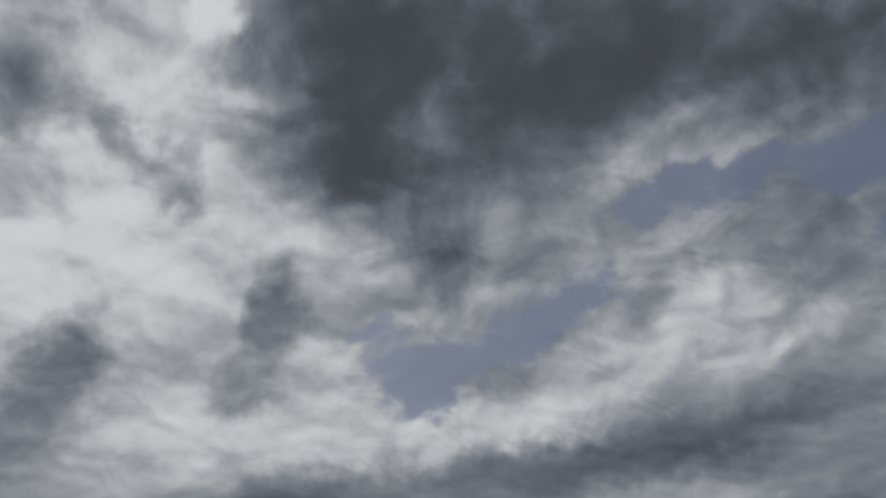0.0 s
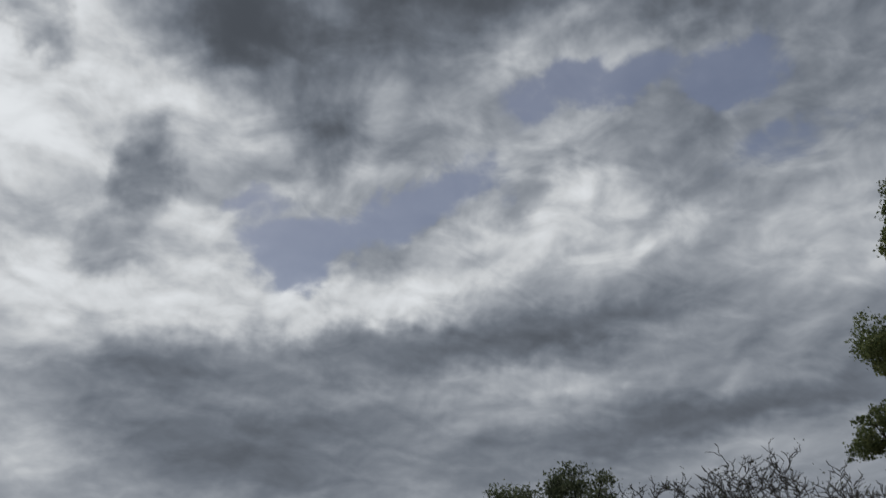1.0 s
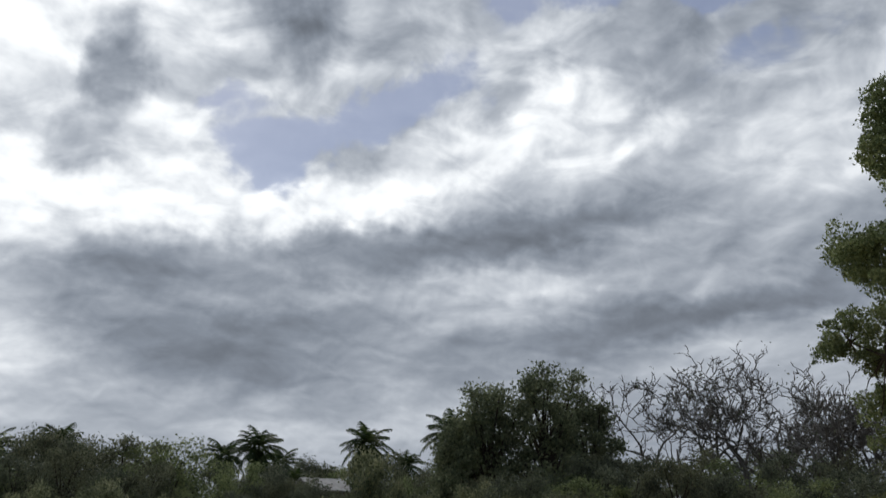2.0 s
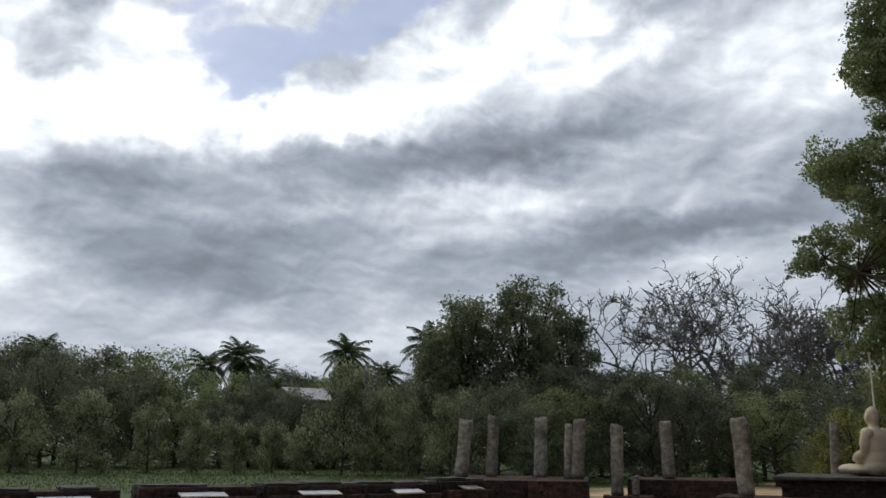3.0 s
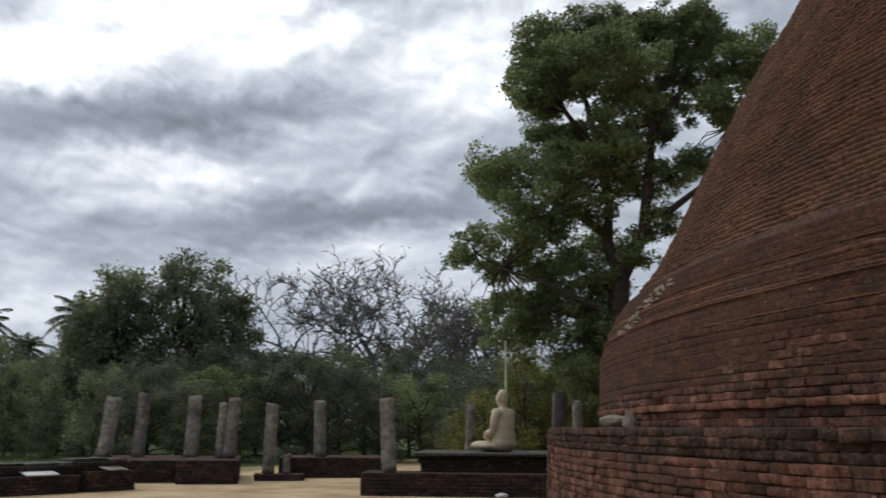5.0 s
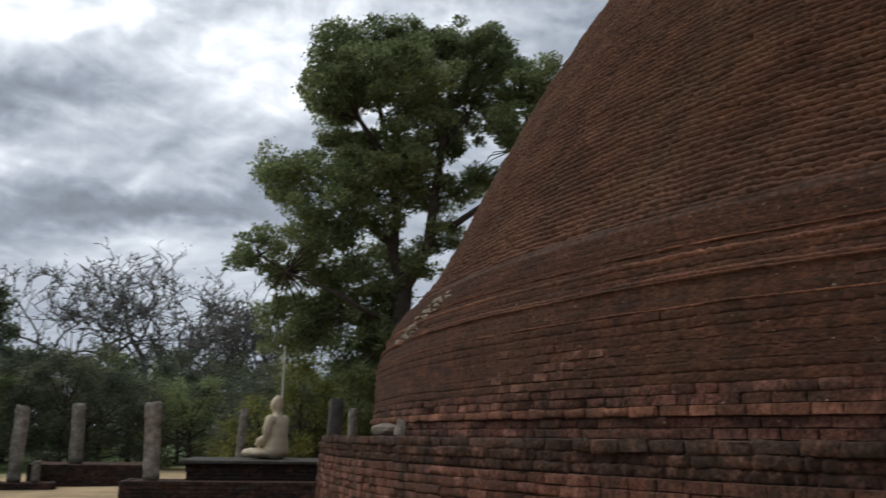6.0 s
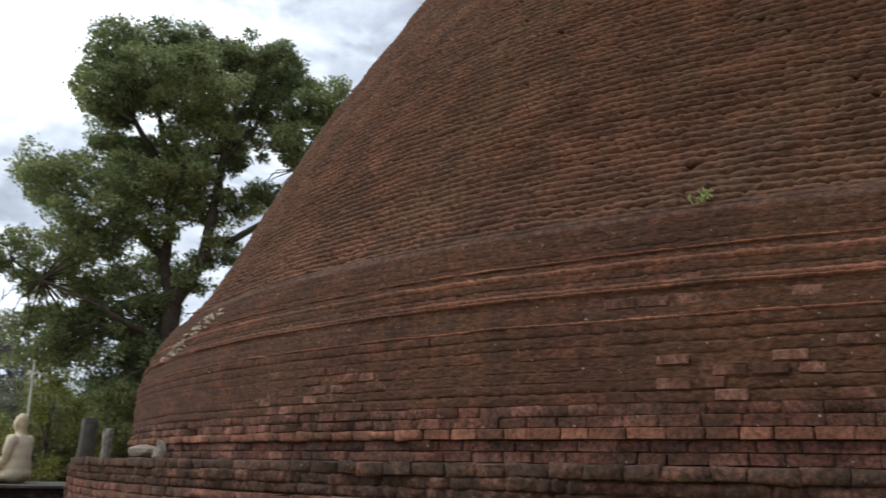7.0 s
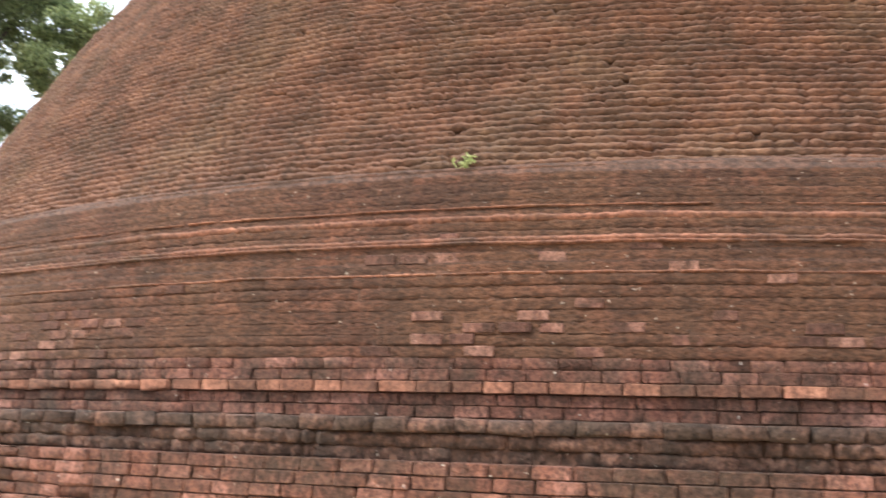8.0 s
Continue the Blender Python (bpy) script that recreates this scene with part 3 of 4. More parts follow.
    dome = part("dome", lathe("dome", [(stupa_radius(z) - 0.09, z) for z in np.arange(3.6, 20.8, 0.25)] + [(0.02, 20.95)], M["mortar"]), None, stupa,
                "ribbed dome of eroded brick courses")
    near, far = Ribs(16), Ribs(17)
    z, n = 3.56, 0
    while z < 20.6:
        h = 0.082
        r = stupa_radius(z + 0.05)
        rough = 1.6 if n < 3 else 1.05
        if z < 12.5:
            near.course(z, z + h, r, *NEAR_SIDE, 0.034, rough, 0.75, 0.0016)
            far.course(z, z + h, r, *FAR_SIDE, 0.25, 1.0)
        else:
            far.course(z, z + h, r, *FULL, 0.25, 1.0)
        z += h
        n += 1
    tagged(part("dome_brick", near.mesh("dome_brick", M["brick_dome"]), None, dome), kind="stuff")
    tagged(part("far_dome_brick", far.mesh("far_dome_brick", M["brick_dome"]), None, dome), kind="stuff")


build_stupa()


def surface(th, z, out=0.0):
    r = stupa_radius(z) + out
    return Vector((AX - r * math.sin(AZ + th), AY - r * math.cos(AZ + th), z))


def lump(size, seed, flat=0.7):
    """An irregular broken stone."""
    rng = random.Random(seed)
    bm = bmesh.new()
    bmesh.ops.create_icosphere(bm, subdivisions=2, radius=0.5)
    off = Vector((rng.uniform(0, 50), rng.uniform(0, 50), 0))
    for v in bm.verts:
        k = 1 + 0.45 * noise.noise(v.co * 2.2 + off) + 0.15 * noise.noise(v.co * 6 + off)
        v.co = Vector((v.co.x * size[0] * k, v.co.y * size[1] * k, max(v.co.z, -0.32) * size[2] * k * flat))
    low = min(v.co.z for v in bm.verts)
    for v in bm.verts:
        v.co.z -= low
    return bm


def rubble():
    rng = random.Random(4)
    lying = tagged(part("fallen_stone", lump((0.42, 0.26, 0.28), 3), M["plaster"]), "pale broken stone lying on the terrace ledge", "stone")
    p = surface(0.54, 1.5, 0.26)
    lying.matrix_basis = pose(p.x, p.y, 1.49, 0, 0, -52)
    knob = tagged(part("fallen_stone", lump((0.13, 0.14, 0.28), 8, 0.9), M["plaster"]), "pale upright stone fragment on the terrace ledge", "stone")
    p = surface(0.503, 1.5, 0.26)
    knob.matrix_basis = pose(p.x, p.y, 1.49, 0, 0, 20)
    patch = new("plaster_remains")
    patch.location = surface(0.565, 3.05, -0.05)
    tagged(patch, "crumbling pale plaster and rubble on the shoulder of the dome", "plaster")
    for i in range(96):
        z = rng.uniform(2.82, 3.34)
        th = 0.598 - (z - 2.85) * 0.17 + rng.uniform(-0.034, 0.020)
        q = surface(th, z, -0.02) - patch.location
        s = rng.uniform(0.03, 0.095)
        o = part("lump", lump((s * 1.5, s, s * 0.9), 40 + i), M["plaster"], patch)
        o.matrix_basis = pose(q.x, q.y, q.z, rng.uniform(-20, 20), rng.uniform(-20, 20), rng.uniform(0, 360))


rubble()


# ---------------------------------------------------------------- brick plinths, pillars, statue
def shared_bricks():
    out = []
    for i in range(8):
        bm = rough_box(1, 1, 1, 0, 0.03, 70 + i)
        bmesh.ops.bevel(bm, geom=[e for e in bm.edges], offset=0.05, segments=1, affect="EDGES")
        me = bpy.data.meshes.new("brick")
        bm.to_mesh(me)
        bm.free()
        me.materials.append(M["plinth"])
        out.append(me)
    return out


BRICKS = shared_bricks()


def plinth(w, d, h, m, label, group="", seed=0, course=0.085, length=0.27, faces=("front", "left", "right"), name="brick_plinth"):
    """A dark brick block, its visible faces laid brick by brick round a core. Its front looks along -y of m."""
    rng = random.Random(seed)
    top = new(name)
    top.matrix_basis = m
    tagged(top, label, "plinth", group)
    part("core", rough_box(w - 0.05, d - 0.05, h - 0.015, 0.01), M["mortar"], top)
    n = max(1, round(h / course))
    for i in range(n):
        hh = h / n
        for side in faces:
            run = w if side == "front" else d - 0.14
            k = max(1, round(run / length))
            step = run / k
            for j in range(k + (i % 2)):
                c = (j + 0.5 - 0.5 * (i % 2)) * step - run / 2
                lo, hi = max(c - step / 2, -run / 2), min(c + step / 2, run / 2)
                if hi - lo < 0.05 or rng.random() < 0.02:
                    continue
                o = new("brick", rng.choice(BRICKS))
                o.parent = top
                out = rng.uniform(-0.012, 0.018)
                if side == "front":
                    at, turn = ((lo + hi) / 2, -d / 2 + 0.06 - out), 0
                else:
                    sx = -1 if side == "left" else 1
                    at, turn = (sx * (w / 2 - 0.06 + out), (lo + hi) / 2 + 0.06), 90
                o.matrix_basis = pose(at[0], at[1], i * hh + 0.004, 0, 0, turn + rng.uniform(-1, 1)) @ Matrix.Diagonal((hi - lo - 0.012, 0.14, hh - 0.008, 1))
    return top


def cap_stones(w, d, z, m, seed, label="flat weathered capstone on the plinth"):
    rng = random.Random(seed)
    x = -w / 2
    while x < w / 2 - 0.2:
        k = min(rng.uniform(0.5, 1.0), w / 2 - x)
        if rng.random() < 0.8:
            o = part("capstone", rough_box(k - 0.03, d * rng.uniform(0.5, 0.8), rng.uniform(0.04, 0.075), 0.015, 0.012, seed + int(x * 90), 2), M["stone_dark"])
            o.matrix_basis = m @ pose(x + k / 2, rng.uniform(-0.1, 0.12) * d, z, 0, 0, rng.uniform(-3, 3))
            tagged(o, label, "capstone", "capstones on the plinths")
        x += k


def slab(x, y, z, m, w, grey):
    o = part("stone_slab", rough_box(w, 0.42, 0.03, 0.006, 0.004, int(x * 31) + 5), M["stone" if grey else "slab"])
    o.matrix_basis = m @ pose(x, y, z, 10, 0, 0)
    tagged(o, ("grey worn" if grey else "pale smooth") + " stone slab leaning on the plinth step", "slab", "slabs along the row of plinths")


def row_of_plinths():
    # each: left end, right end, height, slab offset, slab width
    spans = (((-5.9, 19.0), (-2.75, 19.95), 0.56, 0.55, 1.0), ((-2.35, 20.08), (0.02, 20.8), 0.60, 0.0, 1.0), ((0.25, 20.86), (2.46, 21.55), 0.60, 0.03, 0.95),
             ((2.52, 21.58), (4.40, 22.05), 0.60, 0.08, 0.72), ((4.46, 22.1), (5.75, 22.6), 0.66, 0.1, 0.55))
    for i, (a, b, h, off, wide) in enumerate(spans):
        a, b = Vector((*a, 0)), Vector((*b, 0))
        w, turn = (b - a).length, math.degrees(math.atan2(b.y - a.y, b.x - a.x))
        c = (a + b) / 2
        d = 1.3
        m = pose(c.x, c.y, 0, 0, 0, turn) @ pose(0, d / 2, 0)
        plinth(w, d, h, m, "low dark brick plinth standing in the sand", "row of plinths", 100 + i)
        step = m @ pose(0, -d / 2 - 0.16, 0)
        plinth(w - 0.12, 0.34, h - 0.20, step, "low brick step set before a plinth", "plinth steps", 120 + i, name="brick_step")
        slab(off, -d / 2 - 0.16, h - 0.160, m, wide, i == 4)
        cap_stones(w, d, h, m, 300 + 17 * i)


row_of_plinths()


def pillar(base, top, w, d, seed, label, mat="stone"):
    """A rough stone pillar from its foot to its head, which may lean."""
    base, top = Vector(base), Vector(top)
    h = (top - base).length
    rng = random.Random(seed)
    bm = bmesh.new()
    bmesh.ops.create_cube(bm, size=1.0, matrix=Matrix.LocRotScale((0, 0, h / 2), None, (w, d, h)))
    long_edges = [e for e in bm.edges if abs(e.verts[0].co.z - e.verts[1].co.z) > h / 2]
    bmesh.ops.subdivide_edges(bm, edges=long_edges, cuts=9, use_grid_fill=True)
    bmesh.ops.bevel(bm, geom=[e for e in bm.edges if e.calc_face_angle(0) > 0.8], offset=min(w, d) * 0.08, segments=2, affect="EDGES")
    off = Vector((seed * 3.7, seed * 1.3, 0))
    for v in bm.verts:
        n = noise.noise(Vector((v.co.x * 3, v.co.y * 3, v.co.z * 1.5)) + off)
        n2 = noise.noise(v.co * 8 + off)
        v.co.x += (n * 0.02 + n2 * 0.016) * (w / 0.4)
        v.co.y += n2 * 0.025
        if v.co.z > h * 0.93:
            v.co.z += (rng.uniform(-0.07, 0.02) + 0.06 * noise.noise(Vector((v.co.x * 4, v.co.y * 4, 0)) + off))
    o = part("stone_pillar", bm, M[mat])
    o.data.polygons.foreach_set("use_smooth", [True] * len(o.data.polygons))
    z = (top - base).normalized()
    turn = Vector((0, 0, 1)).rotation_difference(z).to_matrix().to_4x4()
    o.matrix_basis = Matrix.Translation(base) @ turn @ pose(0, 0, 0, 0, 0, -25 + rng.uniform(-8, 8))
    return tagged(o, label, "pillar", "stone pillars")


def pillar_court():
    # raised brick floors on which the far pillars stand
    plinth(2.6, 5.0, 0.60, pose(7.05, 27.2, 0, 0, 0, -17), "long dark brick platform carrying stone pillars", "pillar platforms", 151, faces=("front", "left", "right"), name="brick_platform")
    plinth(1.6, 4.4, 0.62, pose(8.76, 25.53, 0, 0, 0, -21), "projecting dark brick platform carrying a pair of pillars", "pillar platforms", 152, name="brick_platform")
    plinth(3.3, 3.2, 0.60, pose(13.1, 26.35, 0, 0, 0, -27), "dark brick platform behind the sandy court", "pillar platforms", 153, name="brick_platform")
    plinth(1.4, 1.2, 0.17, pose(10.55, 24.75, 0, 0, 0, -23), "low brick footing under a worn pillar", "pillar platforms", 154, name="brick_footing")
    pillar((6.32, 28.0, 0.58), (6.50, 28.05, 2.38), 0.40, 0.24, 1, "grey granite pillar leaning over on a brick platform")
    pillar((7.30, 28.0, 0.58), (7.40, 28.0, 2.50), 0.36, 0.30, 2, "tall grey granite pillar on a brick platform")
    pillar((8.60, 26.95, 0.60), (8.65, 26.95, 2.44), 0.38, 0.28, 3, "weather-stained grey granite pillar on a brick platform")
    pillar((9.20, 25.3, 0.60), (9.30, 25.3, 2.36), 0.36, 0.34, 4, "square grey granite pillar with a broken neighbour")
    pillar((8.96, 25.42, 0.60), (9.02, 25.42, 2.20), 0.22, 0.26, 5, "broken narrow stone shaft beside a taller pillar")
    pillar((10.28, 24.95, 0.16), (10.33, 24.95, 2.17), 0.34, 0.3, 6, "round-headed worn pillar on a low footing")
    pillar((10.77, 24.75, 0.16), (10.77, 24.75, 0.74), 0.22, 0.22, 7, "short broken stone stump on a low footing")
    pillar((12.48, 26.1, 0.58), (12.42, 26.1, 2.33), 0.36, 0.28, 8, "patched grey stone pillar on a brick platform")


pillar_court()


def statue_terrace():
    local = pose(0, 0, 0, 0, 0, -36.87)
    plinth(6.2, 1.6, 0.50, local @ pose(0.0, 21.0, 0), "dark brick terrace wall before the seated statue", "", 161, name="brick_terrace")
    plinth(3.4, 3.1, 0.84, local @ pose(-0.15, 22.82, 0), "dark brick altar base under the seated statue", "", 162, name="brick_altar")
    top = part("altar_slab", rough_box(3.75, 3.3, 0.085, 0.02, 0.012, 9, 3), M["stone_dark"])
    top.matrix_basis = local @ pose(-0.12, 22.75, 0.842)
    tagged(top, "thin dark weathered stone slab on top of the altar", "slab")
    chip = part("fallen_stone", lump((0.26, 0.18, 0.16), 21), M["slab"])
    chip.matrix_basis = local @ pose(0.05, 20.05, 0.0)
    tagged(chip, "small white stone lying before the altar", "stone")
    pillar(local @ Vector((-2.52, 20.75, 0.49)), local @ Vector((-2.60, 20.75, 2.19)), 0.34, 0.30, 9, "stout grey granite pillar on the altar terrace")
    pillar(local @ Vector((-0.92, 26.0, -0.05)), local @ Vector((-0.82, 26.0, 2.24)), 0.20, 0.18, 10, "slender pointed stone pillar behind the altar")
    # the tree's shade is painted in: darker stone than the other pillars
    pillar(local @ Vector((1.72, 26.9, -0.05)), local @ Vector((1.82, 26.9, 2.6)), 0.36, 0.30, 11, "stone pillar under the large tree, coloured dark for its shade", "stone_dark")
    pillar(local @ Vector((2.13, 24.5, -0.05)), local @ Vector((2.13, 24.5, 2.26)), 0.23, 0.22, 12, "small pale stone pillar beside the stupa")
    # seated figure in meditation, looking along -x of its frame
    bm = bmesh.new()

    def ball(x, y, z, rx, ry, rz, ty=0.0):
        bmesh.ops.create_uvsphere(bm, u_segments=20, v_segments=12, radius=1.0, matrix=pose(x, y, z, 0, ty, 0) @ Matrix.Diagonal((rx, ry, rz, 1)))

    ball(-0.20, 0, 0.14, 0.42, 0.60, 0.135)          # folded legs
    ball(-0.33, 0.34, 0.15, 0.28, 0.26, 0.12)
    ball(-0.33, -0.34, 0.15, 0.28, 0.26, 0.12)
    ball(-0.40, 0, 0.13, 0.22, 0.34, 0.11)
    ball(0.12, 0, 0.20, 0.27, 0.41, 0.22)            # robed hips
    ball(0.13, 0, 0.36, 0.235, 0.365, 0.40)
    ball(0.13, 0, 0.60, 0.215, 0.345, 0.46)          # robed back
    ball(0.11, 0, 0.80, 0.215, 0.355, 0.26)          # chest
    ball(0.11, 0, 0.97, 0.15, 0.27, 0.11)
    for side in (1, -1):
        ball(0.11, 0.31 * side, 0.93, 0.14, 0.14, 0.14)
        ball(0.08, 0.39 * side, 0.72, 0.11, 0.10, 0.26, 6)
        ball(-0.05, 0.36 * side, 0.47, 0.22, 0.095, 0.10, -22)
        ball(-0.22, 0.17 * side, 0.36, 0.15, 0.16, 0.07)
        ball(0.06, 0.155 * side, 1.29, 0.035, 0.03, 0.085)
    ball(0.09, 0, 1.10, 0.11, 0.115, 0.13)           # neck
    ball(0.07, 0, 1.29, 0.165, 0.15, 0.195)          # head
    ball(0.09, 0, 1.41, 0.14, 0.14, 0.10)
    ball(0.10, 0, 1.475, 0.085, 0.085, 0.075)
    fig = part("seated_statue", bm, M["statue"])
    fig.matrix_basis = local @ pose(0.02, 22.6, 0.925, 0, 0, -32)
    md = fig.modifiers.new("blend", "REMESH")
    md.mode, md.voxel_size, md.use_smooth_shade = "VOXEL", 0.022, True
    sm = fig.modifiers.new("soften", "SMOOTH")
    sm.factor, sm.iterations = 0.55, 9
    tagged(fig, "cream painted seated statue in meditation on a stone altar", "statue")


statue_terrace()


def flagpole():
    t = Tubes(8)
    t.add([(0, 0, 0), (0, 0, 2), (0.0, 0.0, 4.25)], [0.034, 0.031, 0.026])
    pole = new("flagpole")
    pole.location = (17.45, 22.9, 0)
    tagged(pole, "thin pale painted pole standing behind the altar", "pole")
    part("shaft", t.mesh("shaft", M["metal"]), None, pole)
    cap = bmesh.new()
    bmesh.ops.create_uvsphere(cap, u_segments=10, v_segments=6, radius=0.045, matrix=Matrix.Translation((0, 0, 4.27)))
    part("finial", cap, M["metal"], pole)


flagpole()


def loose_stones():
    for x, y, size, seed, turn in ((1.55, 20.15, (0.95, 0.42, 0.30), 31, 14), (0.15, 20.3, (0.34, 0.28, 0.24), 32, 50)):
        o = part("loose_stone", lump(size, seed), M["stone"])
        o.matrix_basis = pose(x, y, -0.02, 0, 0, turn)
        tagged(o, "weathered grey stone lying on the sand before the plinths", "stone")


loose_stones()


# ---------------------------------------------------------------- plants
def heading(az, dist, z=0.0):
    a = radians(az)
    return Vector((dist * math.sin(a), dist * math.cos(a), z))


def great_tree():
    rng = np.random.default_rng(5)
    k = 0.0185
    root = Vector((19.75, 20.1, 0))
    right, away = Vector((0.71, -0.70, 0)), Vector((0.70, 0.71, 0))
    tree = new("great_tree")
    tree.location = root
    tagged(tree, "large spreading green tree with a dark forked trunk behind the stupa", "tree")

    def at(x, y, depth=0.0):
        return right * ((x - 490) * k) + away * depth + Vector((0, 0, 16.9 - 0.0197 * y))

    wood = Tubes(8)

    def limb(pts, r0, r1):
        n = len(pts)
        wood.add(pts, [r0 + (r1 - r0) * i / (n - 1) for i in range(n)])
        return pts

    limb([Vector((0, 0, -0.1)), Vector((0.05, 0, 1.6)), Vector((0, 0.1, 3.6)), at(497, 545)], 0.52, 0.32)
    spine = []
    spine += limb([at(497, 548), at(478, 480, 0.3), at(482, 400, 0.5), at(462, 300, 0.6), at(440, 200, 0.4), at(430, 110)], 0.22, 0.04)
    spine += limb([at(497, 548), at(540, 470, -0.3), at(548, 400, -0.6), at(560, 300, -0.8), at(575, 200, -0.5), at(565, 110, -0.2)], 0.25, 0.04)
    spine += limb([at(543, 445, -0.4), at(585, 440, -0.6), at(640, 400, -0.4), at(690, 300), at(730, 210)], 0.15, 0.03)
    spine += limb([at(490, 600), at(440, 590, -0.8), at(380, 560, -1.2), at(300, 530, -1.0), at(250, 500, -0.6)], 0.10, 0.02)
    spine += limb([at(480, 470, 0.3), at(420, 420, 0.8), at(350, 380, 0.6), at(290, 340)], 0.15, 0.03)
    spine += limb([at(470, 330, 0.5), at(410, 260, -0.4), at(360, 180, -0.3)], 0.13, 0.03)
    spine += limb([at(558, 310, -0.8), at(610, 230, 0.5), at(650, 140, 0.3)], 0.13, 0.03)
    lobes = ((560, 112, 105, 58), (440, 118, 90, 55), (640, 135, 62, 55), (738, 205, 36, 38), (372, 190, 42, 66), (475, 200, 100, 52), (600, 215, 80, 46),
             (292, 350, 48, 48), (395, 300, 72, 58), (520, 280, 70, 50), (685, 275, 38, 36), (365, 415, 82, 52), (455, 405, 60, 52), (560, 380, 52, 26),
             (248, 492, 44, 36), (330, 520, 88, 52), (420, 540, 62, 52), (640, 345, 28, 20), (395, 620, 92, 58), (310, 600, 70, 52), (455, 640, 36, 60), (565, 455, 40, 24), (525, 505, 24, 24), (430, 355, 58, 40), (500, 345, 55, 34), (450, 470, 60, 36), (350, 470, 60, 34), (480, 560, 34, 34), (425, 700, 40, 46), (366, 150, 36, 46), (352, 235, 32, 42), (700, 195, 36, 38))
    pts = []
    for x, y, rx, ry in lobes:
        depth = rng.uniform(-1.5, 1.5)
        c = at(x, y, depth)
        rad = (rx * k * 1.14, max(1.2, rx * k), ry * k * 1.12)
        n = int((8 + rx * ry / 75) * (0.66 if y > 400 else 1.0))
        d = rng.normal(size=(n, 3))
        d /= np.linalg.norm(d, axis=1)[:, None]
        d *= rng.uniform(0.3, 1.0, (n, 1)) ** 0.6
        loc = np.array([tuple(c + right * (q[0] * rad[0]) + away * (q[1] * rad[1]) + Vector((0, 0, q[2] * rad[2]))) for q in d])
        near = min(spine, key=lambda p: (p - c).length)
        for j, q in enumerate(loc):
            q = Vector(q)
            if j % 3 == 0:
                mid = near.lerp(q, 0.5) + Vector(rng.normal(0, 0.18, 3))
                wood.add([near, mid, q], [0.026, 0.016, 0.007])
        per = 180
        ball = rng.normal(size=(n * per, 3))
        ball *= (rng.uniform(0.35, 1.0, (n * per, 1)) ** 0.5) / np.linalg.norm(ball, axis=1)[:, None]
        size = np.repeat(rng.uniform(0.24, 0.54, (n, 1)), per, 0)
        pts.append(np.repeat(loc, per, 0) + ball * size * (1, 1, 0.62) + rng.normal(size=(n * per, 3)) * 0.05)
    part("trunk", wood.mesh("trunk", M["bark"]), None, tree)
    part("crown", leaves_mesh("crown", np.concatenate(pts), 0.125, rng, M["leaf"], 0.35, 0.5), None, tree)


great_tree()


def shrub_tree(name, label, height, width, seed, mat, leaf_size, clumps, per, low=0.06, category="tree", heads_n=0, lobe=(0.14, 0.25)):
    """A leafy tree or bush of the given size at the origin."""
    rng = np.random.default_rng(seed)
    tree = new(name)
    tagged(tree, label, category)
    wood = Tubes(6)
    pts = []
    n = heads_n or 8 + int(height)
    heads = []
    for i in range(n):
        u = (i + 0.5) / n
        a = i * 2.4 + rng.uniform(0, 0.8)
        z = height * (low + (0.93 - low) * u ** 0.8)
        spread = width / 2 * (1.0 - 0.75 * abs(u - 0.45) ** 1.4) * rng.uniform(0.3, 0.95)
        heads.append(Vector((spread * math.cos(a), spread * math.sin(a), z)))
    wood.add([(0, 0, -0.1), (0.1, 0.05, height * 0.3), (0.0, 0.1, height * 0.65)], [height * 0.022, height * 0.016, height * 0.008])
    for h in heads:
        f = Vector((0.05, 0.05, min(height * 0.5, h.z * 0.6)))
        wood.add([f, f.lerp(h, 0.5) + Vector(rng.normal(0, 0.1, 3)), h], [height * 0.009, height * 0.006, height * 0.002])
        rad = width * rng.uniform(*lobe)
        c, p = clump_points(h, (rad, rad, rad * rng.uniform(0.6, 0.9)), clumps, per, leaf_size * 1.5, rng, 0.35)
        pts.append(p)
    p = np.concatenate(pts)
    p[:, 2] = np.abs(p[:, 2])
    part("trunk", wood.mesh("trunk", M["bark"]), None, tree)
    part("crown", leaves_mesh("crown", p, leaf_size, rng, M[mat], 0.25, 0.55), None, tree)
    return tree


def skyline(az):
    return float(np.interp(az, [-22, -12, -7, -6, -4, -1, 1, 2.5, 5, 8, 10, 11, 14, 17, 19, 21, 23, 28, 33, 36, 40, 46, 52],
                           [7.6, 7.6, 6.9, 5.7, 5.5, 5.8, 5.2, 4.5, 4.6, 4.5, 5.0, 5.8, 6.4, 6.8, 7.2, 7.0, 6.6, 6.6, 6.2, 4.9, 5.5, 6.6, 7.0]))


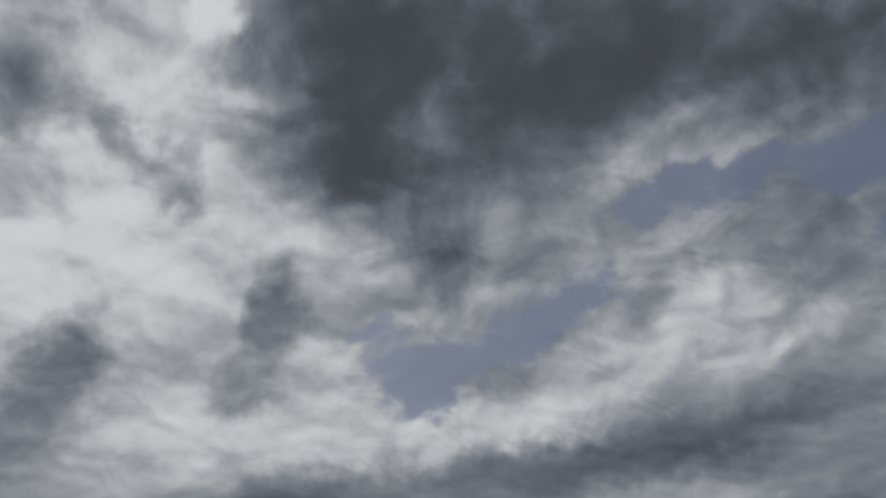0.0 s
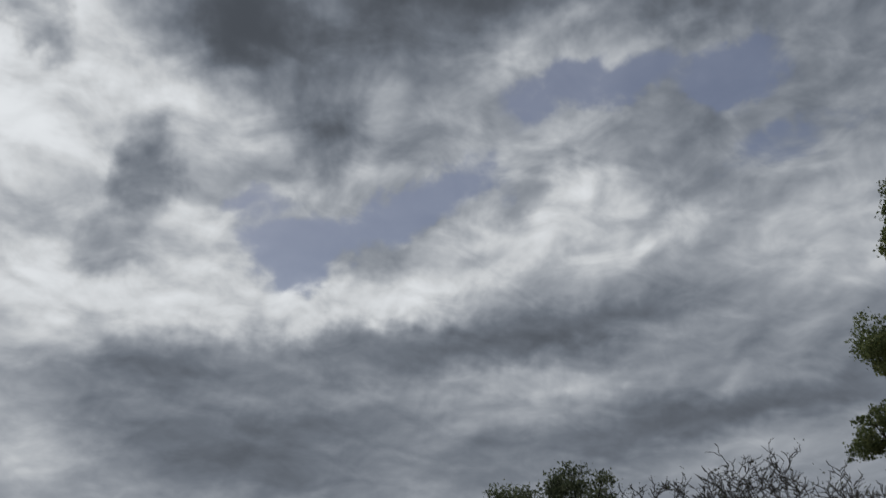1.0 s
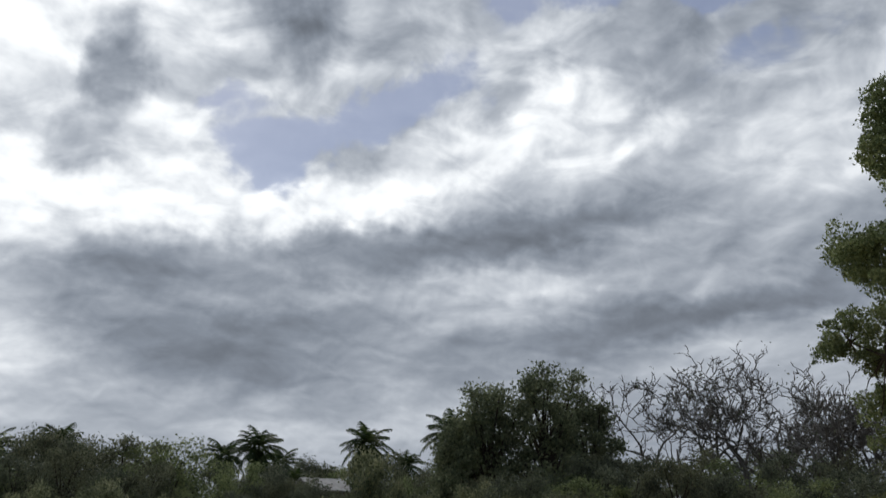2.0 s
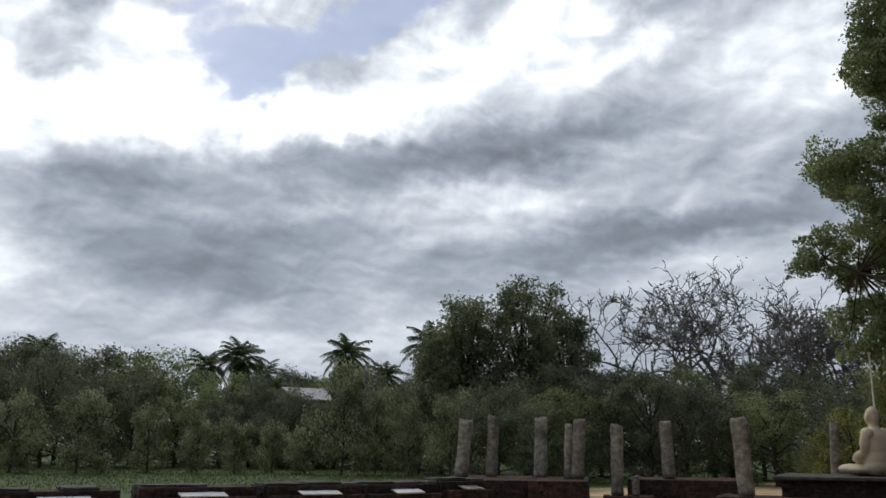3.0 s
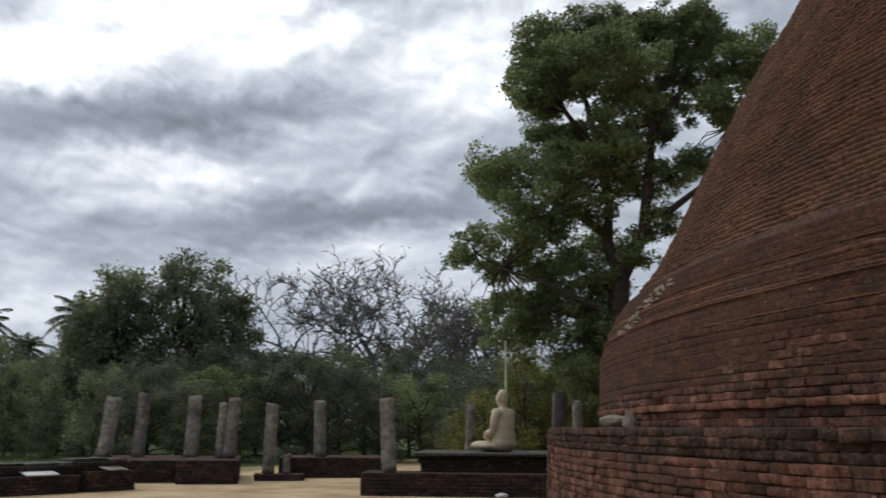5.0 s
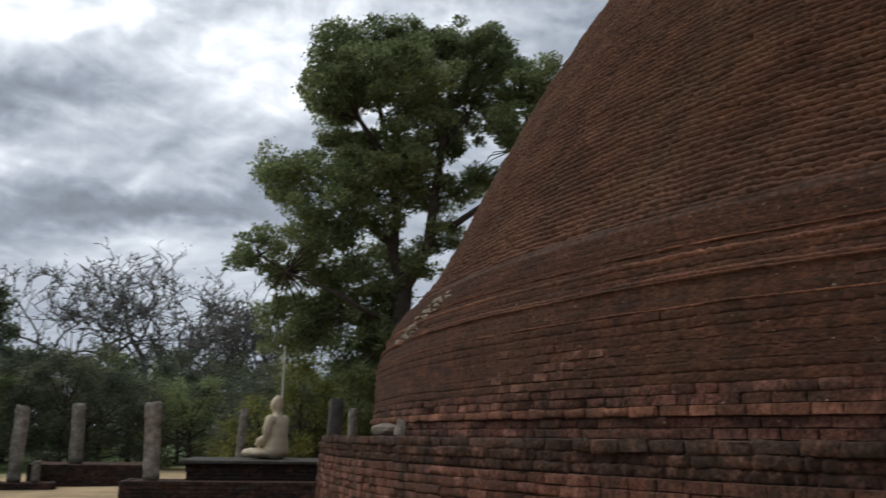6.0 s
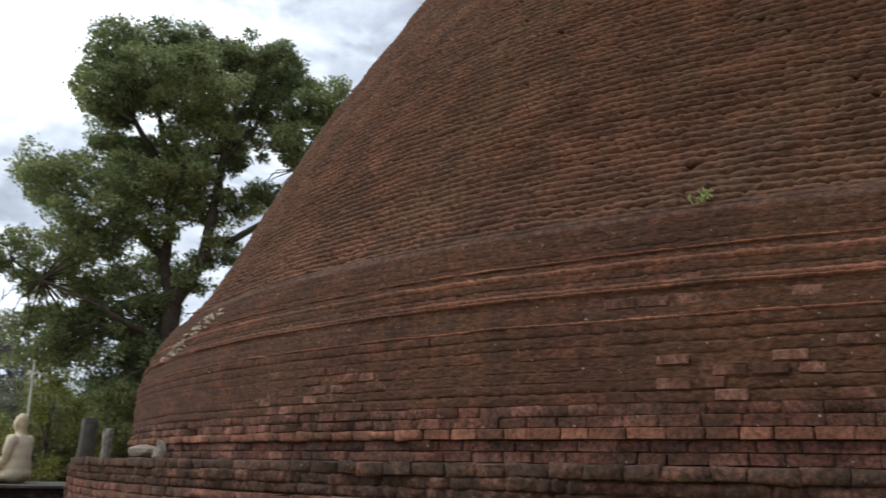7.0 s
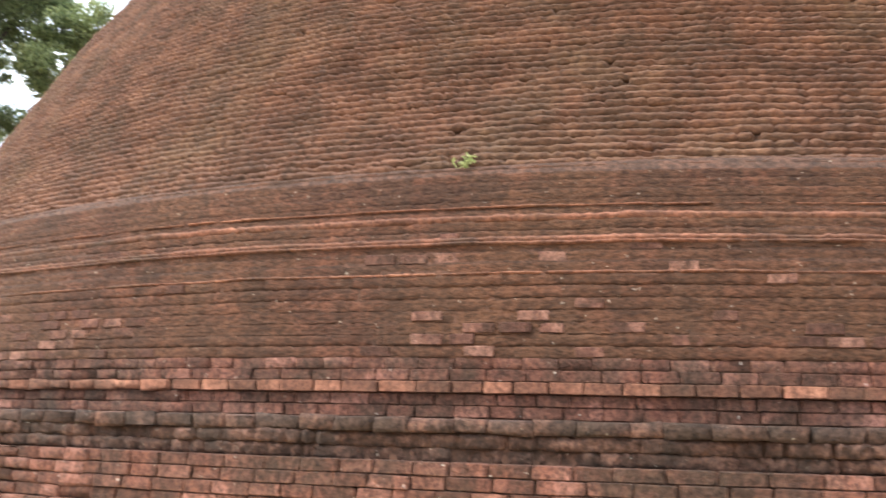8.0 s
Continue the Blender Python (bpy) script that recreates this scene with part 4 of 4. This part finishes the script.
def woodland():
    kinds = [shrub_tree("woodland_tree", "dense dark green tree at the edge of the grounds", 8.0, 7.0, 30 + i, ("leaf_dark", "leaf_olive", "leaf", "leaf_dark", "leaf_olive")[i], 0.19, 20, 24, 0.05, heads_n=20, lobe=(0.07, 0.19)) for i in range(5)]
    bushes = [shrub_tree("bush", "light green leafy bush at the far side of the lawn", 4.0, 4.2, 50 + i, "leaf_light", 0.17, 16, 30, 0.04, "bush", lobe=(0.09, 0.2)) for i in range(3)]
    sprays = [shrub_tree("undergrowth_tree", "thin yellow-green young tree under the large tree", 4.0, 3.2, 60 + i, "leaf_yellow", 0.13, 14, 26, 0.1, lobe=(0.09, 0.18)) for i in range(2)]
    rng = random.Random(9)
    spots = []
    for row, (near_left, near_right, lift, step) in enumerate(((63, 40, 0.80, 2.5), (72, 48, 1.0, 2.4), (84, 62, 0.86, 3.2))):
        az = -22.0 + row
        while az < 54:
            f = min(1, max(0, (az - 4) / 12))
            dist = (near_left + (near_right - near_left) * f) * rng.uniform(0.97, 1.05)
            if az > 36:
                dist = (33, 38, 48)[row] * rng.uniform(0.97, 1.06)
            el = skyline(az) * (max(lift, 0.92) if 20 < az < 36 else lift) * rng.uniform(0.74, 1.06)
            h = 1.46 + dist * math.tan(radians(el))
            spots.append((az, dist, h))
            az += step * rng.uniform(0.8, 1.2)
    # trees between and below the palms
    for az, dist, el in ((-2.4, 66, 5.6), (-0.6, 66, 5.3), (0.9, 64, 4.2), (2.0, 61, 4.0), (3.3, 60, 3.9), (4.3, 74, 5.5), (4.6, 63, 4.0), (6.2, 76, 5.7),
                         (6.5, 63, 4.3), (7.6, 74, 5.2), (8.3, 64, 4.7), (9.6, 66, 5.4), (3.0, 77, 5.0), (1.4, 78, 5.5), (37.6, 38, 6.0), (40.2, 37, 6.4), (42.6, 36, 6.8)):
        spots.append((az, dist, 1.46 + dist * math.tan(radians(el))))
    for i, (az, dist, h) in enumerate(spots):
        src = kinds[i % 5]
        p = heading(az, dist)
        wide = h * rng.uniform(0.85, 1.15) / 8.0
        wide = max(wide, 0.7)
        m = pose(p.x, p.y, 0, 0, 0, rng.uniform(0, 360)) @ Matrix.Diagonal((wide, wide, h / 8.0, 1))
        if i < 5:
            src.matrix_basis = m
        else:
            copy_thing(src, m)
    j = 0
    for az, dist, h in ((-18, 52, 4.6), (-14, 53, 4.2), (-10.5, 51, 4.4), (-6.5, 52, 3.2), (-3.6, 50, 3.0), (-1.4, 51, 2.7), (0.9, 52, 2.5), (2.9, 50, 2.3),
                        (5.2, 49, 5.5), (7.3, 50, 4.0), (9.4, 47, 3.6), (12.0, 43, 3.8), (14.6, 41, 3.2)):
        p = heading(az, dist)
        w = max(2.6, h * 0.72) / 4.0 * rng.uniform(0.9, 1.2)
        m = pose(p.x, p.y, 0, 0, 0, rng.uniform(0, 360)) @ Matrix.Diagonal((w, w, h / 4.0, 1))
        if j < 3:
            bushes[j].matrix_basis = m
        else:
            copy_thing(bushes[j % 3], m)
        j += 1
    for j, (az, dist, h) in enumerate(((36.0, 32, 3.0), (38.6, 30.5, 4.6), (41.2, 30, 5.2), (43.6, 31, 4.4), (34.2, 34, 2.4), (40.0, 32, 3.2))):
        p = heading(az, dist)
        m = pose(p.x, p.y, 0, 0, 0, 71 * j) @ Matrix.Diagonal((0.75, 0.75, h / 4.0, 1))
        if j < 2:
            sprays[j].matrix_basis = m
        else:
            copy_thing(sprays[j % 2], m)


woodland()


def crowned_trees():
    # the two round-headed trees that rise above the belt
    for az, dist, h, w, seed in ((13.3, 50, 10.2, 5.6, 81), (16.9, 50, 11.2, 5.2, 82), (19.4, 52, 9.4, 4.6, 83), (11.4, 51, 8.6, 3.6, 84)):
        t = shrub_tree("round_headed_tree", "leafy green tree rising above the woodland edge", h, w, seed, "leaf_crown", 0.20, 13, 24, 0.22, heads_n=46, lobe=(0.05, 0.12))
        p = heading(az, dist)
        t.matrix_basis = pose(p.x, p.y, 0, 0, 0, seed * 37)


crowned_trees()


def bare_tree(az, dist, h, spread, seed, label):
    rng = random.Random(seed)
    thick, thin = Tubes(6), Tubes(3)
    tips = []

    def grow(p, d, length, r, level):
        n = 4 if level < 3 else 3
        pts, q, dd = [p], p.copy(), d.copy()
        for i in range(n):
            dd = (dd + Vector((rng.gauss(0, 0.30), rng.gauss(0, 0.30), rng.gauss(0.05, 0.25)))).normalized()
            q = q + dd * (length / n)
            pts.append(q.copy())
        radii = [r * (1 - 0.55 * i / n) for i in range(n + 1)]
        (thick if level < 2 else thin).add(pts, radii)
        if level >= 6:
            tips.append(q)
            return
        kids = rng.randint(2, 3) if level < 4 else rng.randint(1, 3)
        for c in range(kids):
            s = pts[rng.randint(max(1, n - 2), n)]
            a = rng.uniform(0, 2 * math.pi)
            side = Vector((math.cos(a), math.sin(a), rng.uniform(-0.15, 0.5)))
            nd = (dd * 0.75 + side * rng.uniform(0.55, 0.95) * spread).normalized()
            grow(s, nd, length * rng.uniform(0.58, 0.80), max(r * 0.55, 0.026), level + 1)

    for i in range(5):
        a = i * 1.257 + rng.uniform(-0.3, 0.3)
        grow(Vector((0.2 * math.cos(a), 0.2 * math.sin(a), h * 0.22)), Vector((0.5 * math.cos(a), 0.5 * math.sin(a), 1)).normalized(), h * 0.24, 0.105, 0)
    thick.add([(0, 0, -0.1), (0.05, 0, h * 0.12), (0, 0, h * 0.24)], [0.34, 0.28, 0.24])
    tree = new("bare_tree")
    top = max(p.z for p in tips)
    p = heading(az, dist)
    tree.matrix_basis = pose(p.x, p.y, 0, 0, 0, seed * 13) @ Matrix.Diagonal((h / top, h / top, h / top, 1))
    tagged(tree, label, "tree")
    part("trunk", thick.mesh("trunk", M["twig"]), None, tree)
    part("branchwork", thin.mesh("branchwork", M["twig"]), None, tree)
    rg = np.random.default_rng(seed)
    some = np.array([tuple(t) for t in tips if rng.random() < 0.06])
    pts = np.repeat(some, 4, 0) + rg.normal(size=(len(some) * 4, 3)) * 0.22
    part("foliage", leaves_mesh("foliage", pts, 0.16, rg, M["leaf_dark"]), None, tree, "sparse small leaves")


bare_tree(25.6, 55, 12.9, 1.0, 3, "tall nearly leafless tree with crooked grey twigs")
bare_tree(29.0, 54, 11.4, 1.0, 5, "nearly leafless tree with fine grey branches")
bare_tree(32.3, 53, 11.6, 0.9, 8, "nearly leafless tree with a few thin leaves")
bare_tree(34.6, 50, 9.6, 0.9, 11, "low leafless tree tangled with its neighbours")


def palm(seed):
    rng = random.Random(seed)
    tree = new("coconut_palm")
    tagged(tree, "tall coconut palm with drooping dark fronds", "palm")
    trunk = Tubes(8)
    bend = rng.uniform(-0.5, 0.5)
    trunk.add([(bend * (i / 8) ** 2, 0, 8.0 * i / 8 - (0.1 if i == 0 else 0)) for i in range(9)], [0.20 - 0.09 * i / 8 for i in range(9)])
    part("trunk", trunk.mesh("trunk", M["bark"]), None, tree)
    for k in range(44):
        a = k * 2.399 + rng.uniform(-0.2, 0.2)
        rise = 1.50 - 2.9 * k / 44 + rng.uniform(-0.15, 0.15)
        v, f = [], []
        length, n = rng.uniform(1.9, 2.7), 18
        p, pitch = Vector((bend, 0, 8.0)), rise
        out = Vector((math.cos(a), math.sin(a), 0))
        side = Vector((-math.sin(a), math.cos(a), 0))
        for i in range(n):
            step = (out * math.cos(pitch) + Vector((0, 0, 1)) * math.sin(pitch)) * (length / n)
            q = p + step
            if i > 1:
                ln = 0.56 * math.sin(math.pi * (i + 1.5) / (n + 2)) + 0.14
                for s in (1, -1):
                    tip = p + (side * s * 0.8 + step.normalized() * 0.55) * ln + Vector((0, 0, -0.42 * ln + rng.uniform(-0.14, 0.06)))
                    b = len(v)
                    v += [p, q + step * 0.1, tip + step * 0.2, tip]
                    f.append((b, b + 1, b + 2, b + 3))
            pitch -= 0.075
            p = q
        part("frond", mesh_of("frond", np.array([tuple(x) for x in v]), np.array(f), M["frond"]), None, tree)
    return tree


def palms():
    kinds = [palm(1), palm(2), palm(3)]
    rng = random.Random(12)
    spots = ((-13.2, 80, 6.9), (-16.2, 82, 6.5), (-1.5, 78, 7.2), (-3.2, 82, 6.0), (0.7, 70, 5.2), (2.6, 84, 4.8), (5.3, 86, 6.8), (7.7, 84, 5.8), (10.8, 62, 7.9), (-0.2, 86, 5.6))
    for i, (az, dist, el) in enumerate(spots):
        h = 1.46 + dist * math.tan(radians(el)) - 2.45
        p = heading(az, dist)
        s = h / 8.0
        m = pose(p.x, p.y, 0, 0, 0, rng.uniform(0, 360)) @ Matrix.Diagonal((s, s, s, 1))
        if i < 3:
            kinds[i].matrix_basis = m
        else:
            copy_thing(kinds[i % 3], m)


palms()


def house():
    top = new("village_house")
    p = heading(2.6, 68)
    top.matrix_basis = pose(p.x, p.y, 0, 0, 0, 20)
    tagged(top, "village house with a pale sheet roof among the palms", "house")
    part("wall", rough_box(2.8, 4.5, 4.75, 0.03), M["house"], top)
    for s in (1, -1):
        o = part("roof", rough_box(3.4, 2.9, 0.1, 0.02), M["roof"], top)
        o.matrix_basis = pose(0, s * 1.3, 5.25, -s * 20, 0, 0)


house()


def weed():
    rng = np.random.default_rng(3)
    plant = new("weed")
    plant.location = surface(0.076, 3.56, 0.02)
    tagged(plant, "small light green weed rooted between the dome bricks", "plant")
    pts = []
    for i in range(7):
        stems = Tubes(5)
        a = rng.uniform(0, 6.28)
        tip = Vector((0.06 * math.cos(a) - 0.05, 0.065 * math.sin(a), rng.uniform(0.03, 0.10)))
        stems.add([(0, 0, 0), tip * 0.5 + Vector((0, 0, 0.03)), tip], [0.006, 0.005, 0.003])
        part("stem", stems.mesh("stem", M["leaf_weed"]), None, plant)
        pts += [np.array(tuple(tip * f)) + rng.normal(0, 0.02, 3) for f in (0.5, 0.7, 0.85, 0.95, 1.0, 1.05)]
    part("foliage", leaves_mesh("foliage", np.array(pts), 0.05, rng, M["leaf_weed"]), None, plant)


weed()


def grass():
    rng = np.random.default_rng(8)
    n = 24000
    x, y = rng.uniform(-16, 14, n), rng.uniform(27, 62, n)
    keep = y > 31 + 0.55 * np.maximum(x, -8)
    x, y = x[keep], y[keep]
    c = np.stack([x, y, np.full(len(x), 0.045)], 1)
    ob = new("lawn_grass", leaves_mesh("lawn_grass", c, 0.11, rng, M["grass"], -2.5, 0.25))
    tagged(ob, "rough green lawn grass beyond the plinths", "grass", kind="stuff")


grass()


# ---------------------------------------------------------------- the nearest bricks of the stupa, one by one
def lay_pieces():
    rng = random.Random(77)
    kinds = {}
    for kind, look_of in (("brick_piece", "brick_piece"), ("brick_ledge_piece", "ledge_piece"), ("bare", "brick_bare")):
        out = []
        for i in range(10):
            bm = rough_box(1, 1, 1, 0, 0.035, 500 + i)
            bmesh.ops.bevel(bm, geom=bm.edges[:], offset=0.06, segments=1, affect="EDGES")
            me = bpy.data.meshes.new("brick")
            bm.to_mesh(me)
            bm.free()
            me.materials.append(M[look_of])
            out.append(me)
        kinds[kind] = out
    for n, (parent, z0, z1, r, kind) in enumerate(piece_rows):
        th = NEAR[0] - 0.008 + (n % 2) * 0.007
        while th < NEAR[1]:
            ln = rng.uniform(0.22, 0.31)
            c = th + ln / r / 2
            o = new("brick", rng.choice(kinds[kind]))
            o.parent = parent
            a = AZ + c
            rr = r + rng.gauss(0, 0.005) - 0.07
            o.matrix_basis = pose(-rr * math.sin(a), -rr * math.cos(a), z0 + 0.005, rng.gauss(0, 0.8), rng.gauss(0, 0.4), 90 - math.degrees(a) + 90 + rng.gauss(0, 0.7)) @ \
                Matrix.Diagonal((ln - 0.008, 0.14, z1 - z0 - 0.005, 1))
            th += ln / r
    # bricks of the drum whose skin has come away: bearing, height, how many
    bare = [(rng.uniform(0.25, 0.375), rng.randint(4, 9)) for _ in range(44)] + [(rng.uniform(0.02, 0.058), rng.choice((7, 7, 8))) for _ in range(4)]
    bare += [(rng.uniform(0.08, 0.125), rng.choice((12, 13, 13))) for _ in range(5)] + [(rng.uniform(-0.2, 0.3), rng.randint(5, 16)) for _ in range(18)]
    bare += [(rng.uniform(-0.16, 0.12), rng.randint(5, 7)) for _ in range(10)]
    drum = bpy.data.objects["drum"]
    taken = set()
    for th, i in bare:
        z0 = 1.5 + i * COURSE
        r = stupa_radius(z0 + 0.05)
        slot = round(th * r / 0.27 + 0.5 * (i % 2))
        if (slot, i) in taken:
            continue
        taken.add((slot, i))
        a = AZ + (slot - 0.5 * (i % 2)) * 0.27 / r
        rr = r + rng.uniform(0.0, 0.008) - 0.07
        o = new("brick", rng.choice(kinds["bare"]))
        o.parent = drum
        o.matrix_basis = pose(-rr * math.sin(a), -rr * math.cos(a), z0 + 0.006, rng.gauss(0, 0.8), rng.gauss(0, 0.5), 180 - math.degrees(a) + rng.gauss(0, 0.6)) @ \
            Matrix.Diagonal((rng.uniform(0.17, 0.262), 0.14, COURSE - rng.uniform(0.008, 0.02), 1))


lay_pieces()
